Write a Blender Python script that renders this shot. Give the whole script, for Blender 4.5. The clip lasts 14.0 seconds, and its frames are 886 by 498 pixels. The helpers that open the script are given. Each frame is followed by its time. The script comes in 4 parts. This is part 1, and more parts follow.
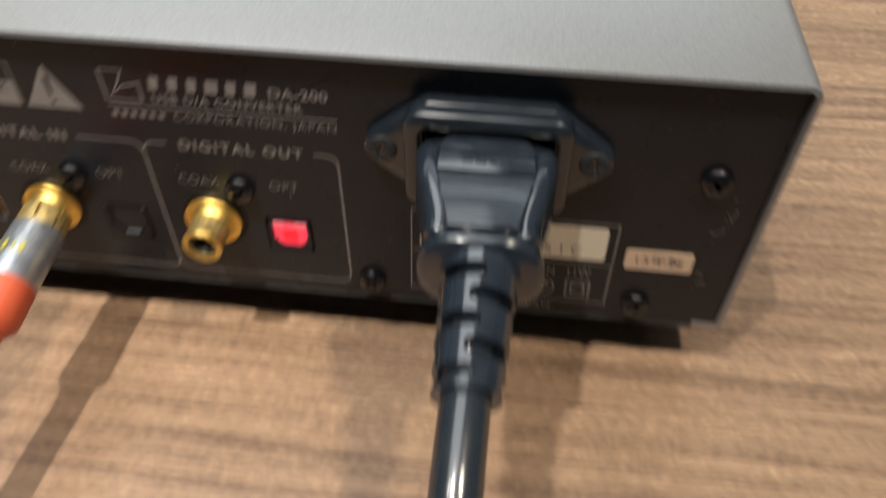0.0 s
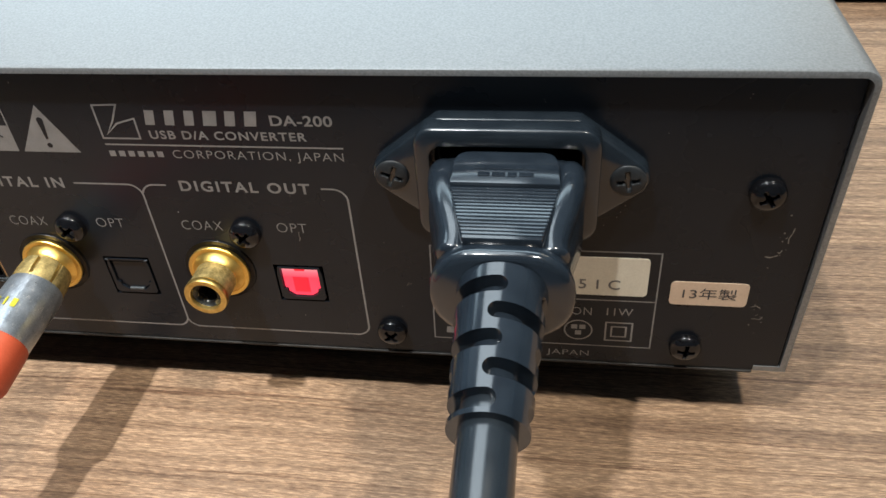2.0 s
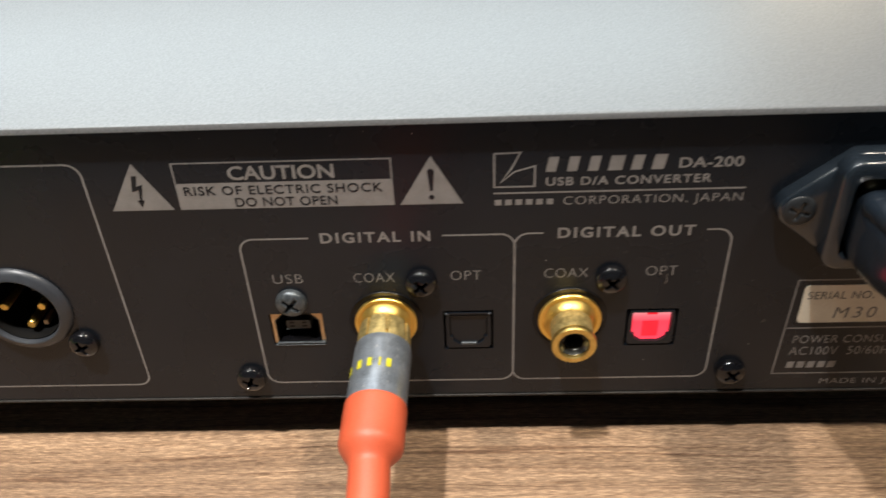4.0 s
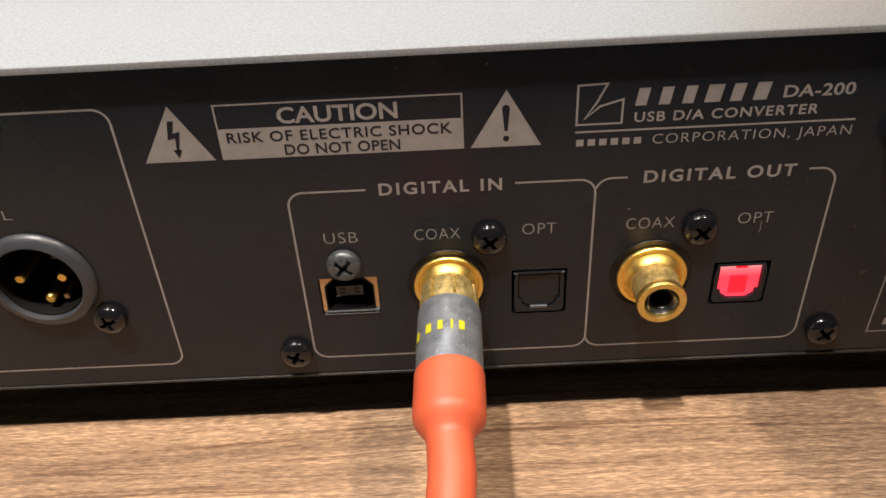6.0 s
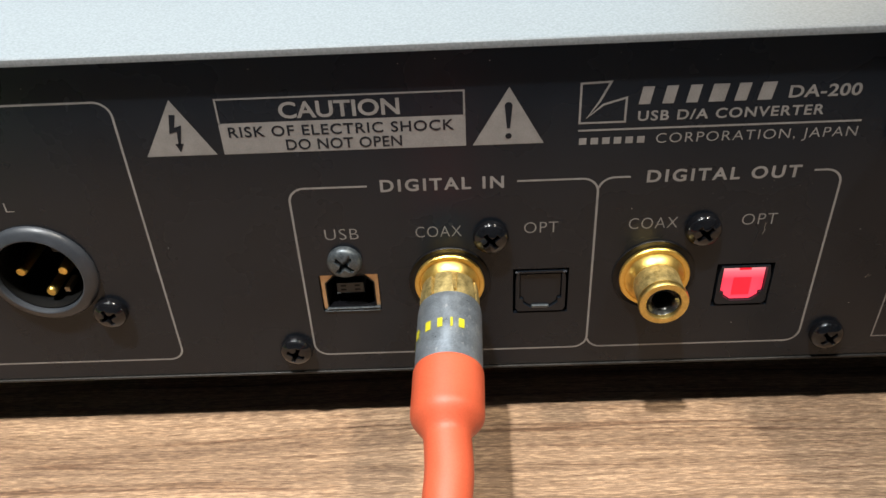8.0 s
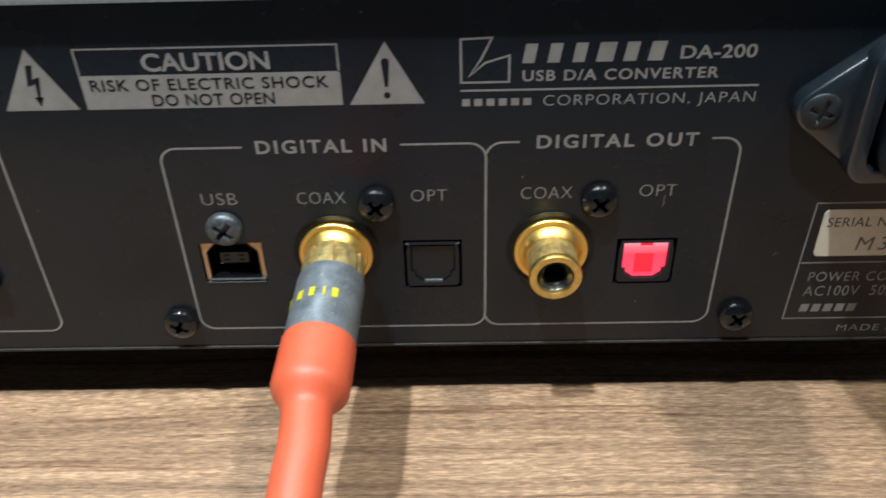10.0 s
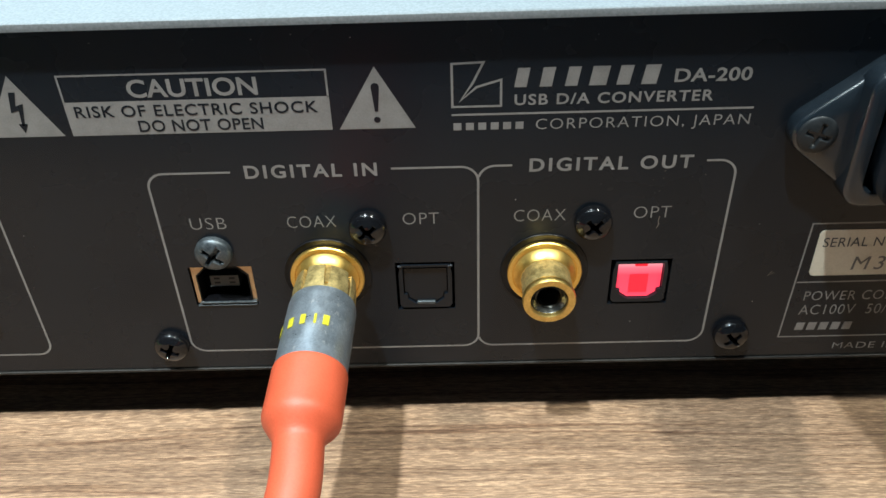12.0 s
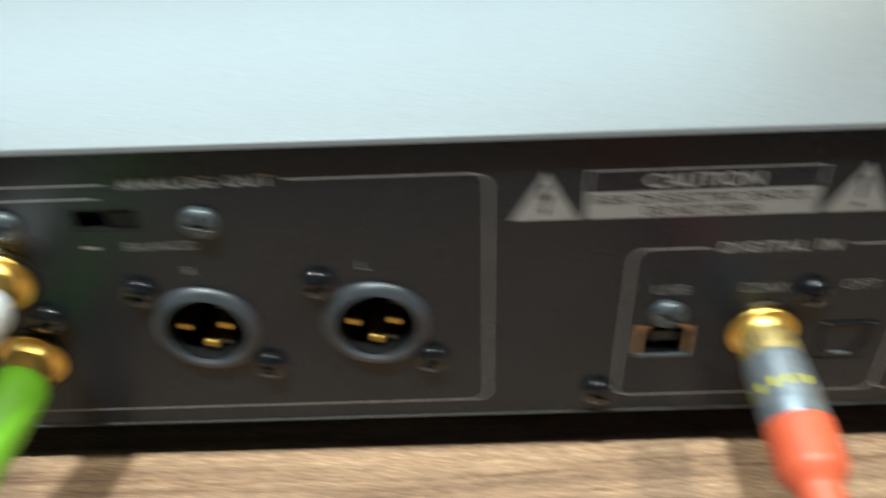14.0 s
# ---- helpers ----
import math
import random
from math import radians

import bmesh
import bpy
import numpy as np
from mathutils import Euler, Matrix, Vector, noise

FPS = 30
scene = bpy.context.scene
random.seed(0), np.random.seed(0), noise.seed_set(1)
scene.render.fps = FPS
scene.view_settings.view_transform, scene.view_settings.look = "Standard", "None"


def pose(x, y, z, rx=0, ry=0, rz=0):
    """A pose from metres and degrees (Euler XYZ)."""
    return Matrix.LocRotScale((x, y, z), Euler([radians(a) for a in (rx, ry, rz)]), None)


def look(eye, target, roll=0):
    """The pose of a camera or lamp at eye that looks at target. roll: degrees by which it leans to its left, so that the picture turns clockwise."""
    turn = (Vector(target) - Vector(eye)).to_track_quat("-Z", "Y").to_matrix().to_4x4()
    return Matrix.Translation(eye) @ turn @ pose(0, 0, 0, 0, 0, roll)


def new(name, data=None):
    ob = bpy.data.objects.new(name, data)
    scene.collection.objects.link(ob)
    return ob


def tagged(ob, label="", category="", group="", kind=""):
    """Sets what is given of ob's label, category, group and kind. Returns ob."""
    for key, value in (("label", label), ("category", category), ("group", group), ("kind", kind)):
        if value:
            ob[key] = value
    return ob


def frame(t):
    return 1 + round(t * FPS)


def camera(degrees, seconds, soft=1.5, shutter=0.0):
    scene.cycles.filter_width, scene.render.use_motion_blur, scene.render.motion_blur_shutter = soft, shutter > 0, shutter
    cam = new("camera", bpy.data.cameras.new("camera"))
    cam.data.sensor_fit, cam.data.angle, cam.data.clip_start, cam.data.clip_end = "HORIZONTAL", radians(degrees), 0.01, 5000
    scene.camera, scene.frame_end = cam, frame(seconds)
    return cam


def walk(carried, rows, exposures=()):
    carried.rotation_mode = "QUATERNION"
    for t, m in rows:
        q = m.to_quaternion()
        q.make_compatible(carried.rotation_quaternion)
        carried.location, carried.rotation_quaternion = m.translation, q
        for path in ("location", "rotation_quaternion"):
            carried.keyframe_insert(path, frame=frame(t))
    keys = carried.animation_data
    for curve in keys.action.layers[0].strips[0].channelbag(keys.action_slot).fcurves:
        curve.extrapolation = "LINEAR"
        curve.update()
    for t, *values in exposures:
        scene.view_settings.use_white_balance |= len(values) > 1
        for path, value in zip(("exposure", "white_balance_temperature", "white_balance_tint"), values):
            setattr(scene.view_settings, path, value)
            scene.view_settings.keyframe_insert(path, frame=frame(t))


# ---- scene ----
cam = camera(58.0, 14.0, soft=1.5, shutter=0.5)
PATH = [
    (0, (0.12823, -0.11840, 0.15766), (0.11624, -0.01580, 0.04889), 0.25),
    (0.1, (0.12814, -0.10996, 0.15375), (0.11477, -0.00525, 0.04718), -0.86),
    (0.5, (0.12652, -0.12133, 0.14508), (0.10823, -0.01293, 0.04302), -3.29),
    (1, (0.13611, -0.11769, 0.14261), (0.11503, -0.00575, 0.04502), -5.03),
    (1.5, (0.13353, -0.11741, 0.13741), (0.11237, -0.00259, 0.04324), -4.49),
    (2, (0.13210, -0.11606, 0.13747), (0.11050, -0.00106, 0.04361), -4.57),
    (2.5, (0.13651, -0.11752, 0.14021), (0.11422, -0.00213, 0.04699), -4.92),
    (2.7, (0.13612, -0.11907, 0.13907), (0.11280, -0.00451, 0.04509), -5.02),
    (2.9, (0.13176, -0.11933, 0.13978), (0.10856, -0.00445, 0.04616), -4.63),
    (3, (0.12268, -0.12177, 0.14157), (0.10089, -0.00467, 0.05041), -4.04),
    (3.1, (0.11231, -0.12444, 0.14622), (0.09156, -0.00631, 0.05614), -3.95),
    (3.2, (0.09735, -0.12713, 0.14657), (0.08082, -0.00752, 0.05757), -3.13),
    (5.3, (0.02868, -0.11766, 0.12261), (0.02676, 0.00645, 0.03839), -2.81),
    (5.5, (0.02849, -0.11743, 0.12305), (0.02661, 0.00640, 0.03842), -3.01),
    (6, (0.02879, -0.11652, 0.12357), (0.02655, 0.00681, 0.03822), -3.26),
    (6.5, (0.02818, -0.11874, 0.12554), (0.02552, 0.00440, 0.03993), -3.26),
    (7, (0.02805, -0.11753, 0.12301), (0.02536, 0.00594, 0.03788), -3.13),
    (7.2, (0.02834, -0.11722, 0.12285), (0.02508, 0.00635, 0.03789), -3.27),
    (9.3, (0.03155, -0.11615, 0.11887), (0.02891, 0.00756, 0.03409), -1.94),
    (9.5, (0.03275, -0.11807, 0.11769), (0.03039, 0.00565, 0.03292), -1.81),
    (10, (0.04847, -0.11374, 0.11314), (0.04546, 0.01017, 0.02866), -1.72),
    (10.5, (0.05215, -0.10892, 0.11606), (0.04918, 0.01422, 0.03046), -1.71),
    (11, (0.05035, -0.10893, 0.11533), (0.04819, 0.01423, 0.02972), -1.61),
    (11.5, (0.04957, -0.10944, 0.11810), (0.04735, 0.01330, 0.03190), -1.77),
    (12, (0.04906, -0.10939, 0.11677), (0.04686, 0.01347, 0.03074), -1.91),
    (12.5, (0.04927, -0.10893, 0.11826), (0.04631, 0.01354, 0.03171), -2.10),
    (13, (0.04817, -0.10833, 0.11790), (0.04459, 0.01402, 0.03118), -2.23),
    (13.4, (0.03916, -0.11642, 0.11958), (0.03476, 0.00461, 0.03108), -2.64),
    (13.5, (0.03185, -0.11904, 0.11905), (0.02730, 0.00523, 0.03518), -2.62),
    (13.6, (0.02174, -0.11274, 0.12708), (0.01928, 0.00738, 0.03728), -2.53),
    (13.7, (0.01336, -0.11299, 0.12904), (0.00961, 0.00794, 0.04036), -2.78),
    (13.8, (-0.00533, -0.11066, 0.13738), (-0.00466, 0.00844, 0.04619), -1.45),
    (13.9, (-0.01752, -0.11207, 0.14052), (-0.01723, 0.00695, 0.04922), -1.85),
    (14, (-0.03146, -0.11335, 0.14156), (-0.03316, 0.00699, 0.05204), -2.23),
]
GRADE = [(0.0, -0.34, 6900, 13), (0.5, -0.17, 6750, 12), (1.5, -0.10, 6300, 8), (3.0, -0.19, 6150, 7), (5.3, -0.08, 7350, 17), (6.1, -0.08, 7250, 18), (7.2, -0.04, 6750, 12),
         (9.5, -0.05, 5850, 3), (11.5, -0.01, 5700, -2), (13.0, 0.04, 5700, -2), (13.5, 0.02, 5500, 0), (14.0, 0.0, 5950, -3)]
walk(cam, [(t, look(eye, target, roll)) for t, eye, target, roll in PATH], GRADE)

# ---------------------------------------------------------------- world and lamps
world = bpy.data.worlds.new("room_world")
world.use_nodes = True
world.node_tree.nodes["Background"].inputs[0].default_value = (0.75, 0.85, 1.0, 1)
world.node_tree.nodes["Background"].inputs[1].default_value = 0.05
scene.world = world


def lamp_light(name, at, target, size, watts, color):
    data = bpy.data.lights.new(name, "AREA")
    data.shape, data.size, data.energy, data.color = "DISK", size, watts, color
    ob = new(name, data)
    ob.matrix_world = look(at, target)
    return ob


CEIL = 1.75          # the ceiling, above the table top at z = 0
SPOTS = [            # x, y, watts, size: the downlights in the ceiling
    (-0.25, -0.47, 20.0, 0.06),
    (-0.80, -0.46, 8.0, 0.12),
    (0.75, -0.36, 34.0, 0.12),
]
WARM = (1.0, 0.97, 0.93)
COOL = (0.74, 0.91, 1.0)
PANELS = [(-0.70, 2.02, 3.40, 1.10, 46.0, COOL), (-0.42, 0.40, 1.26, 1.40, 25.0, (0.86, 0.95, 1.0)), (1.60, 2.80, 0.70, 0.50, 9.0, (1.0, 0.86, 0.62))]   # x, y, width, depth, watts, colour: flat panel lights
for sx, sy, watts, size in SPOTS:
    lamp_light("overhead_light", (sx, sy, CEIL - 0.012), (sx * 0.3, 0, 0), size, watts, (1.0, 0.90, 0.76) if sx > 0 else WARM)
# added unseen spot that brightens the analogue sockets, at the first downlight's place
FILL_BEAM = (-0.25, -0.47, 148.0, 0.06)
data = bpy.data.lights.new("overhead_light", "SPOT")
data.energy, data.color, data.spot_size, data.spot_blend, data.shadow_soft_size = FILL_BEAM[2], WARM, radians(25.5), 1.0, FILL_BEAM[3] / 2
new("overhead_light", data).matrix_world = look((FILL_BEAM[0], FILL_BEAM[1], CEIL - 0.012), (-0.19, -0.02, 0.03))
for px, py, wide, deep, watts, tone in PANELS:
    data = bpy.data.lights.new("panel_light_glow", "AREA")
    data.shape, data.size, data.size_y, data.energy, data.color = "RECTANGLE", wide, deep, watts, tone
    new("panel_light_glow", data).matrix_world = look((px, py, CEIL - 0.02), (px, py + 0.0001, 0))

# ---------------------------------------------------------------- materials


def material(name, color, rough=0.5, metal=0.0, spec=0.5, coat=0.0):
    m = bpy.data.materials.new(name)
    m.use_nodes = True
    b = m.node_tree.nodes["Principled BSDF"]
    b.inputs["Base Color"].default_value = (*color, 1)
    b.inputs["Roughness"].default_value = rough
    b.inputs["Metallic"].default_value = metal
    b.inputs["Specular IOR Level"].default_value = spec
    b.inputs["Coat Weight"].default_value = coat
    return m


def node(m, kind, **inputs):
    n = m.node_tree.nodes.new(kind)
    for key, value in inputs.items():
        n.inputs[key.replace("_", " ")].default_value = value
    return n


def wire(m, a, b):
    m.node_tree.links.new(a, b)


def principled(m):
    return m.node_tree.nodes["Principled BSDF"]


def coords(m, scale=(1, 1, 1)):
    tex = node(m, "ShaderNodeTexCoord")
    mapping = node(m, "ShaderNodeMapping")
    mapping.inputs["Scale"].default_value = scale
    wire(m, tex.outputs["Object"], mapping.inputs["Vector"])
    return mapping.outputs["Vector"]


def noise_at(m, vector, scale, detail=4.0, rough=0.55):
    n = node(m, "ShaderNodeTexNoise", Scale=scale, Detail=detail, Roughness=rough)
    wire(m, vector, n.inputs["Vector"])
    return n.outputs["Fac"]


def ramp(m, fac, stops):
    r = node(m, "ShaderNodeValToRGB")
    while len(r.color_ramp.elements) < len(stops):
        r.color_ramp.elements.new(0.5)
    for e, (p, c) in zip(r.color_ramp.elements, stops):
        e.position, e.color = p, (*c, 1)
    wire(m, fac, r.inputs["Fac"])
    return r.outputs["Color"]


def mix(m, fac, a, b, kind="MIX"):
    n = m.node_tree.nodes.new("ShaderNodeMix")
    n.data_type, n.blend_type = "RGBA", kind
    for socket, value in ((n.inputs[0], fac), (n.inputs[6], a), (n.inputs[7], b)):
        if isinstance(value, (int, float)):
            socket.default_value = value
        elif isinstance(value, tuple):
            socket.default_value = (*value, 1)
        else:
            wire(m, value, socket)
    return n.outputs[2]


def bump(m, height, strength, distance):
    b = node(m, "ShaderNodeBump", Strength=strength, Distance=distance)
    wire(m, height, b.inputs["Height"])
    wire(m, b.outputs["Normal"], principled(m).inputs["Normal"])


def map_range(m, fac, lo, hi, to_lo, to_hi):
    n = node(m, "ShaderNodeMapRange")
    for key, v in zip(("From Min", "From Max", "To Min", "To Max"), (lo, hi, to_lo, to_hi)):
        n.inputs[key].default_value = v
    wire(m, fac, n.inputs["Value"])
    return n.outputs["Result"]


def worn(name, dark, light, rough, metal=0.0, scale=300.0, spec=0.5, relief=0.0, fine=3000.0):
    """A surface whose colour and gloss drift a little at two scales."""
    m = material(name, light, rough, metal, spec)
    v = coords(m)
    big, small = noise_at(m, v, scale, 5.0), noise_at(m, v, fine, 2.0)
    both = mix(m, 0.4, big, small)
    wire(m, ramp(m, both, [(0.35, dark), (0.65, light)]), principled(m).inputs["Base Color"])
    wire(m, map_range(m, big, 0.3, 0.7, rough * 0.85, rough * 1.15), principled(m).inputs["Roughness"])
    if relief:
        bump(m, small, 0.5, relief)
    return m


def wood_material():
    m = material("walnut_laminate", (0.35, 0.24, 0.16), 0.42, spec=0.4)
    v = coords(m)
    warp = noise_at(m, coords(m, (6, 30, 30)), 1.0, 2.0)
    shift = node(m, "ShaderNodeVectorMath")
    shift.operation = "MULTIPLY_ADD"
    wire(m, warp, shift.inputs[0])
    shift.inputs[1].default_value = (0.0, 0.009, 0.0)
    wire(m, v, shift.inputs[2])

    def stretched(scale):
        mp = node(m, "ShaderNodeMapping")
        mp.inputs["Scale"].default_value = scale
        wire(m, shift.outputs[0], mp.inputs["Vector"])
        return mp.outputs["Vector"]

    bands = noise_at(m, stretched((5, 250, 1)), 1.0, 3.0, 0.6)
    grain = noise_at(m, stretched((30, 1000, 1)), 1.0, 5.0, 0.72)
    fibre = noise_at(m, stretched((430, 3000, 1)), 1.0, 2.0, 0.65)
    ticks = noise_at(m, stretched((150, 1900, 40)), 1.0, 2.0, 0.5)
    base = ramp(m, bands, [(0.34, (0.150, 0.094, 0.062)), (0.47, (0.232, 0.150, 0.097)), (0.64, (0.304, 0.200, 0.130))])
    dark = ramp(m, grain, [(0.35, (0.70, 0.65, 0.61)), (0.44, (0.92, 0.90, 0.88)), (0.52, (1.01, 1.01, 1.0)), (0.63, (1.18, 1.18, 1.15))])
    pores = ramp(m, fibre, [(0.36, (0.70, 0.67, 0.64)), (0.45, (0.94, 0.94, 0.93)), (0.53, (1.0, 1.0, 0.98)), (0.61, (1.46, 1.46, 1.40))])
    strokes = ramp(m, ticks, [(0.34, (0.74, 0.70, 0.67)), (0.42, (1.0, 1.0, 1.0)), (0.60, (1.0, 1.0, 1.0)), (0.68, (1.18, 1.18, 1.15))])
    pores = mix(m, 1.0, pores, strokes, "MULTIPLY")
    vein = noise_at(m, stretched((2.2, 210, 1)), 1.0, 2.0, 0.5)
    off = node(m, "ShaderNodeMath")
    off.operation = "SUBTRACT"
    wire(m, vein, off.inputs[0])
    off.inputs[1].default_value = 0.5
    size = node(m, "ShaderNodeMath")
    size.operation = "ABSOLUTE"
    wire(m, off.outputs[0], size.inputs[0])
    thin = map_range(m, size.outputs[0], 0.003, 0.016, 0.0, 1.0)
    base = mix(m, thin, mix(m, 1.0, base, (0.58, 0.52, 0.50), "MULTIPLY"), base)
    color = mix(m, 1.0, mix(m, 1.0, base, dark, "MULTIPLY"), pores, "MULTIPLY")
    wire(m, color, principled(m).inputs["Base Color"])
    wire(m, map_range(m, fibre, 0.3, 0.7, 0.52, 0.36), principled(m).inputs["Roughness"])
    bump(m, fibre, 0.25, 0.0001)
    return m


def panel_material():
    m = material("black_panel_paint", (0.012, 0.011, 0.0105), 0.32, spec=0.34)
    v = coords(m)
    fine, wide = noise_at(m, v, 2600.0, 2.0), noise_at(m, v, 45.0, 4.0)
    paint = ramp(m, wide, [(0.3, (0.0066, 0.0088, 0.0124)), (0.7, (0.0094, 0.0123, 0.0171))])
    wire(m, paint, principled(m).inputs["Base Color"])
    wire(m, map_range(m, wide, 0.3, 0.7, 0.245, 0.30), principled(m).inputs["Roughness"])
    bump(m, fine, 0.15, 0.00003)
    return m


def silver_material():
    m = material("silver_paint", (0.60, 0.60, 0.59), 0.30, 0.4)
    v = coords(m)
    fine, wide = noise_at(m, v, 2200.0, 2.0), noise_at(m, v, 14.0, 4.0)
    wire(m, ramp(m, fine, [(0.32, (0.196, 0.200, 0.202)), (0.68, (0.264, 0.268, 0.270))]), principled(m).inputs["Base Color"])
    wire(m, map_range(m, wide, 0.3, 0.7, 0.295, 0.325), principled(m).inputs["Roughness"])
    bump(m, fine, 0.15, 0.00002)
    return m


WOOD, PANEL, SILVER = wood_material(), panel_material(), silver_material()
INK = worn("grey_printing", (0.19, 0.18, 0.172), (0.26, 0.248, 0.238), 0.38, fine=4000.0)
GOLD = worn("gold_plating", (0.80, 0.52, 0.12), (0.93, 0.66, 0.20), 0.40, 1.0, 400.0)
BRASS = worn("dulled_gold", (0.36, 0.27, 0.10), (0.74, 0.58, 0.25), 0.50, 0.85, 900.0, relief=0.00008, fine=2200.0)
GILT = worn("rubbed_gold_rim", (0.60, 0.42, 0.12), (0.86, 0.63, 0.22), 0.40, 1.0, 700.0)
STEEL = worn("grey_steel_sleeve", (0.40, 0.45, 0.51), (0.66, 0.72, 0.79), 0.32, 0.85, 420.0, relief=0.00002)
rubbed = noise_at(STEEL, coords(STEEL, (1, 0.45, 1)), 1500.0, 4.0, 0.7)
patchy = noise_at(STEEL, coords(STEEL), 230.0, 2.0)
flecks = mix(STEEL, map_range(STEEL, patchy, 0.50, 0.60, 0.0, 1.0), (0.0, 0.0, 0.0), map_range(STEEL, rubbed, 0.56, 0.62, 0.0, 0.75))
wire(STEEL, mix(STEEL, flecks, principled(STEEL).inputs["Base Color"].links[0].from_socket, (0.86, 0.88, 0.90)), principled(STEEL).inputs["Base Color"])
ZINC = worn("zinc_screw", (0.060, 0.070, 0.078), (0.140, 0.158, 0.170), 0.44, 0.7, 1400.0, relief=0.00003)
BLACK_METAL = worn("black_screw_lacquer", (0.004, 0.004, 0.005), (0.007, 0.007, 0.008), 0.09, 0.0, 500.0, spec=0.5)
BLACK_OXIDE = worn("black_oxide_screw", (0.016, 0.018, 0.020), (0.030, 0.033, 0.036), 0.42, 0.0, 500.0, spec=0.3)
PLASTIC = worn("black_moulded_plastic", (0.010, 0.014, 0.020), (0.017, 0.024, 0.033), 0.16, 0.0, 260.0, spec=0.95, relief=0.000006)
INLET = worn("black_inlet_plastic", (0.009, 0.013, 0.018), (0.015, 0.021, 0.028), 0.22, 0.0, 260.0, spec=0.85, relief=0.00001)
RUBBER = worn("black_cable_jacket", (0.012, 0.016, 0.021), (0.018, 0.024, 0.030), 0.21, 0.0, 200.0, spec=0.9, relief=0.000006)
JET = worn("black_connector_plastic", (0.006, 0.006, 0.007), (0.010, 0.010, 0.011), 0.34, 0.0, 300.0, spec=0.25)
BEZEL = worn("dark_grey_bezel", (0.032, 0.036, 0.043), (0.046, 0.051, 0.060), 0.40, 0.15, 300.0)
ORANGE = worn("orange_heat_shrink", (0.48, 0.076, 0.031), (0.58, 0.102, 0.043), 0.50, 0.0, 90.0, relief=0.00005)
GREEN = worn("green_sleeve", (0.16, 0.42, 0.020), (0.22, 0.54, 0.030), 0.42, 0.0, 90.0)
WHITE = worn("white_plug_shell", (0.62, 0.63, 0.64), (0.75, 0.76, 0.77), 0.35, 0.0, 120.0)
YELLOW = worn("yellow_printing", (0.40, 0.36, 0.015), (0.52, 0.47, 0.025), 0.45)
CREAM = worn("cream_label_paper", (0.64, 0.58, 0.46), (0.75, 0.69, 0.56), 0.6, 0.0, 150.0)
PEACH = worn("peach_label_paper", (0.60, 0.44, 0.31), (0.70, 0.53, 0.39), 0.6, 0.0, 150.0)
PRINT = material("dark_label_ink", (0.05, 0.05, 0.055), 0.55)
STAMP = material("grey_stamp_ink", (0.16, 0.15, 0.14), 0.55)
COPPER = worn("tan_tinned_metal", (0.45, 0.30, 0.16), (0.62, 0.43, 0.25), 0.35, 0.7, 400.0)
BORE = worn("dark_inner_metal", (0.05, 0.05, 0.045), (0.10, 0.10, 0.09), 0.25, 0.8, 500.0)
EDGE = worn("dark_edge_tone", (0.014, 0.013, 0.012), (0.034, 0.032, 0.029), 0.48, 0.0, 900.0, spec=0.3)
GREY_TONGUE = material("grey_contact", (0.035, 0.037, 0.037), 0.5)
CONTACT = material("dark_contact_slot", (0.006, 0.006, 0.006), 0.5, spec=0.15)
SCUFF = worn("bared_metal_scuff", (0.07, 0.058, 0.048), (0.24, 0.21, 0.18), 0.6, 0.0, 1500.0)
CHIP = worn("pale_paint_chip", (0.30, 0.29, 0.27), (0.48, 0.46, 0.43), 0.6, 0.0, 1500.0)
PLASTER = worn("white_wall_paint", (0.70, 0.70, 0.69), (0.78, 0.78, 0.77), 0.8, 0.0, 3.0, fine=60.0)
WALL = worn("slate_wall_paint", (0.14, 0.175, 0.21), (0.18, 0.22, 0.26), 0.8, 0.0, 3.0, fine=60.0)
FLOOR = worn("dark_floor_covering", (0.090, 0.128, 0.185), (0.125, 0.172, 0.240), 0.7, 0.0, 5.0, fine=90.0)

RED_GLOW = material("red_lit_shutter", (0.7, 0.05, 0.06), 0.35)
tall = node(RED_GLOW, "ShaderNodeSeparateXYZ")
wire(RED_GLOW, coords(RED_GLOW, (100, 100, 100)), tall.inputs["Vector"])
# red glow; the pale top is room light on the plastic, put into the emission
glow = ramp(RED_GLOW, map_range(RED_GLOW, tall.outputs["Z"], 2.85, 3.70, 0.0, 1.0), [(0.0, (1.0, 0.055, 0.12)), (0.60, (1.0, 0.032, 0.085)), (0.78, (1.0, 0.18, 0.24)), (0.95, (0.95, 0.50, 0.52))])
wire(RED_GLOW, glow, principled(RED_GLOW).inputs["Emission Color"])
principled(RED_GLOW).inputs["Emission Strength"].default_value = 1.0
RED_CORE = material("red_lit_window", (0.7, 0.02, 0.03), 0.3)
principled(RED_CORE).inputs["Emission Color"].default_value = (1.0, 0.004, 0.03, 1)
principled(RED_CORE).inputs["Emission Strength"].default_value = 0.9

# ---------------------------------------------------------------- building helpers (sizes in centimetres)
CM = 0.01


def link_mesh(name, mesh, mat, parent=None, label="", smooth=False):
    mesh.materials.clear()
    mesh.materials.append(mat)
    if smooth:
        mesh.shade_smooth()
        mesh.set_sharp_from_angle(angle=radians(smooth))
    ob = new(name, mesh)
    ob.parent = parent
    if label:
        tagged(ob, label=label)
    return ob


def part(name, bm, mat, parent=None, label="", smooth=0):
    bmesh.ops.recalc_face_normals(bm, faces=bm.faces)
    bmesh.ops.scale(bm, vec=(CM, CM, CM), verts=bm.verts)
    mesh = bpy.data.meshes.new(name)
    bm.to_mesh(mesh)
    bm.free()
    return link_mesh(name, mesh, mat, parent, label, smooth)


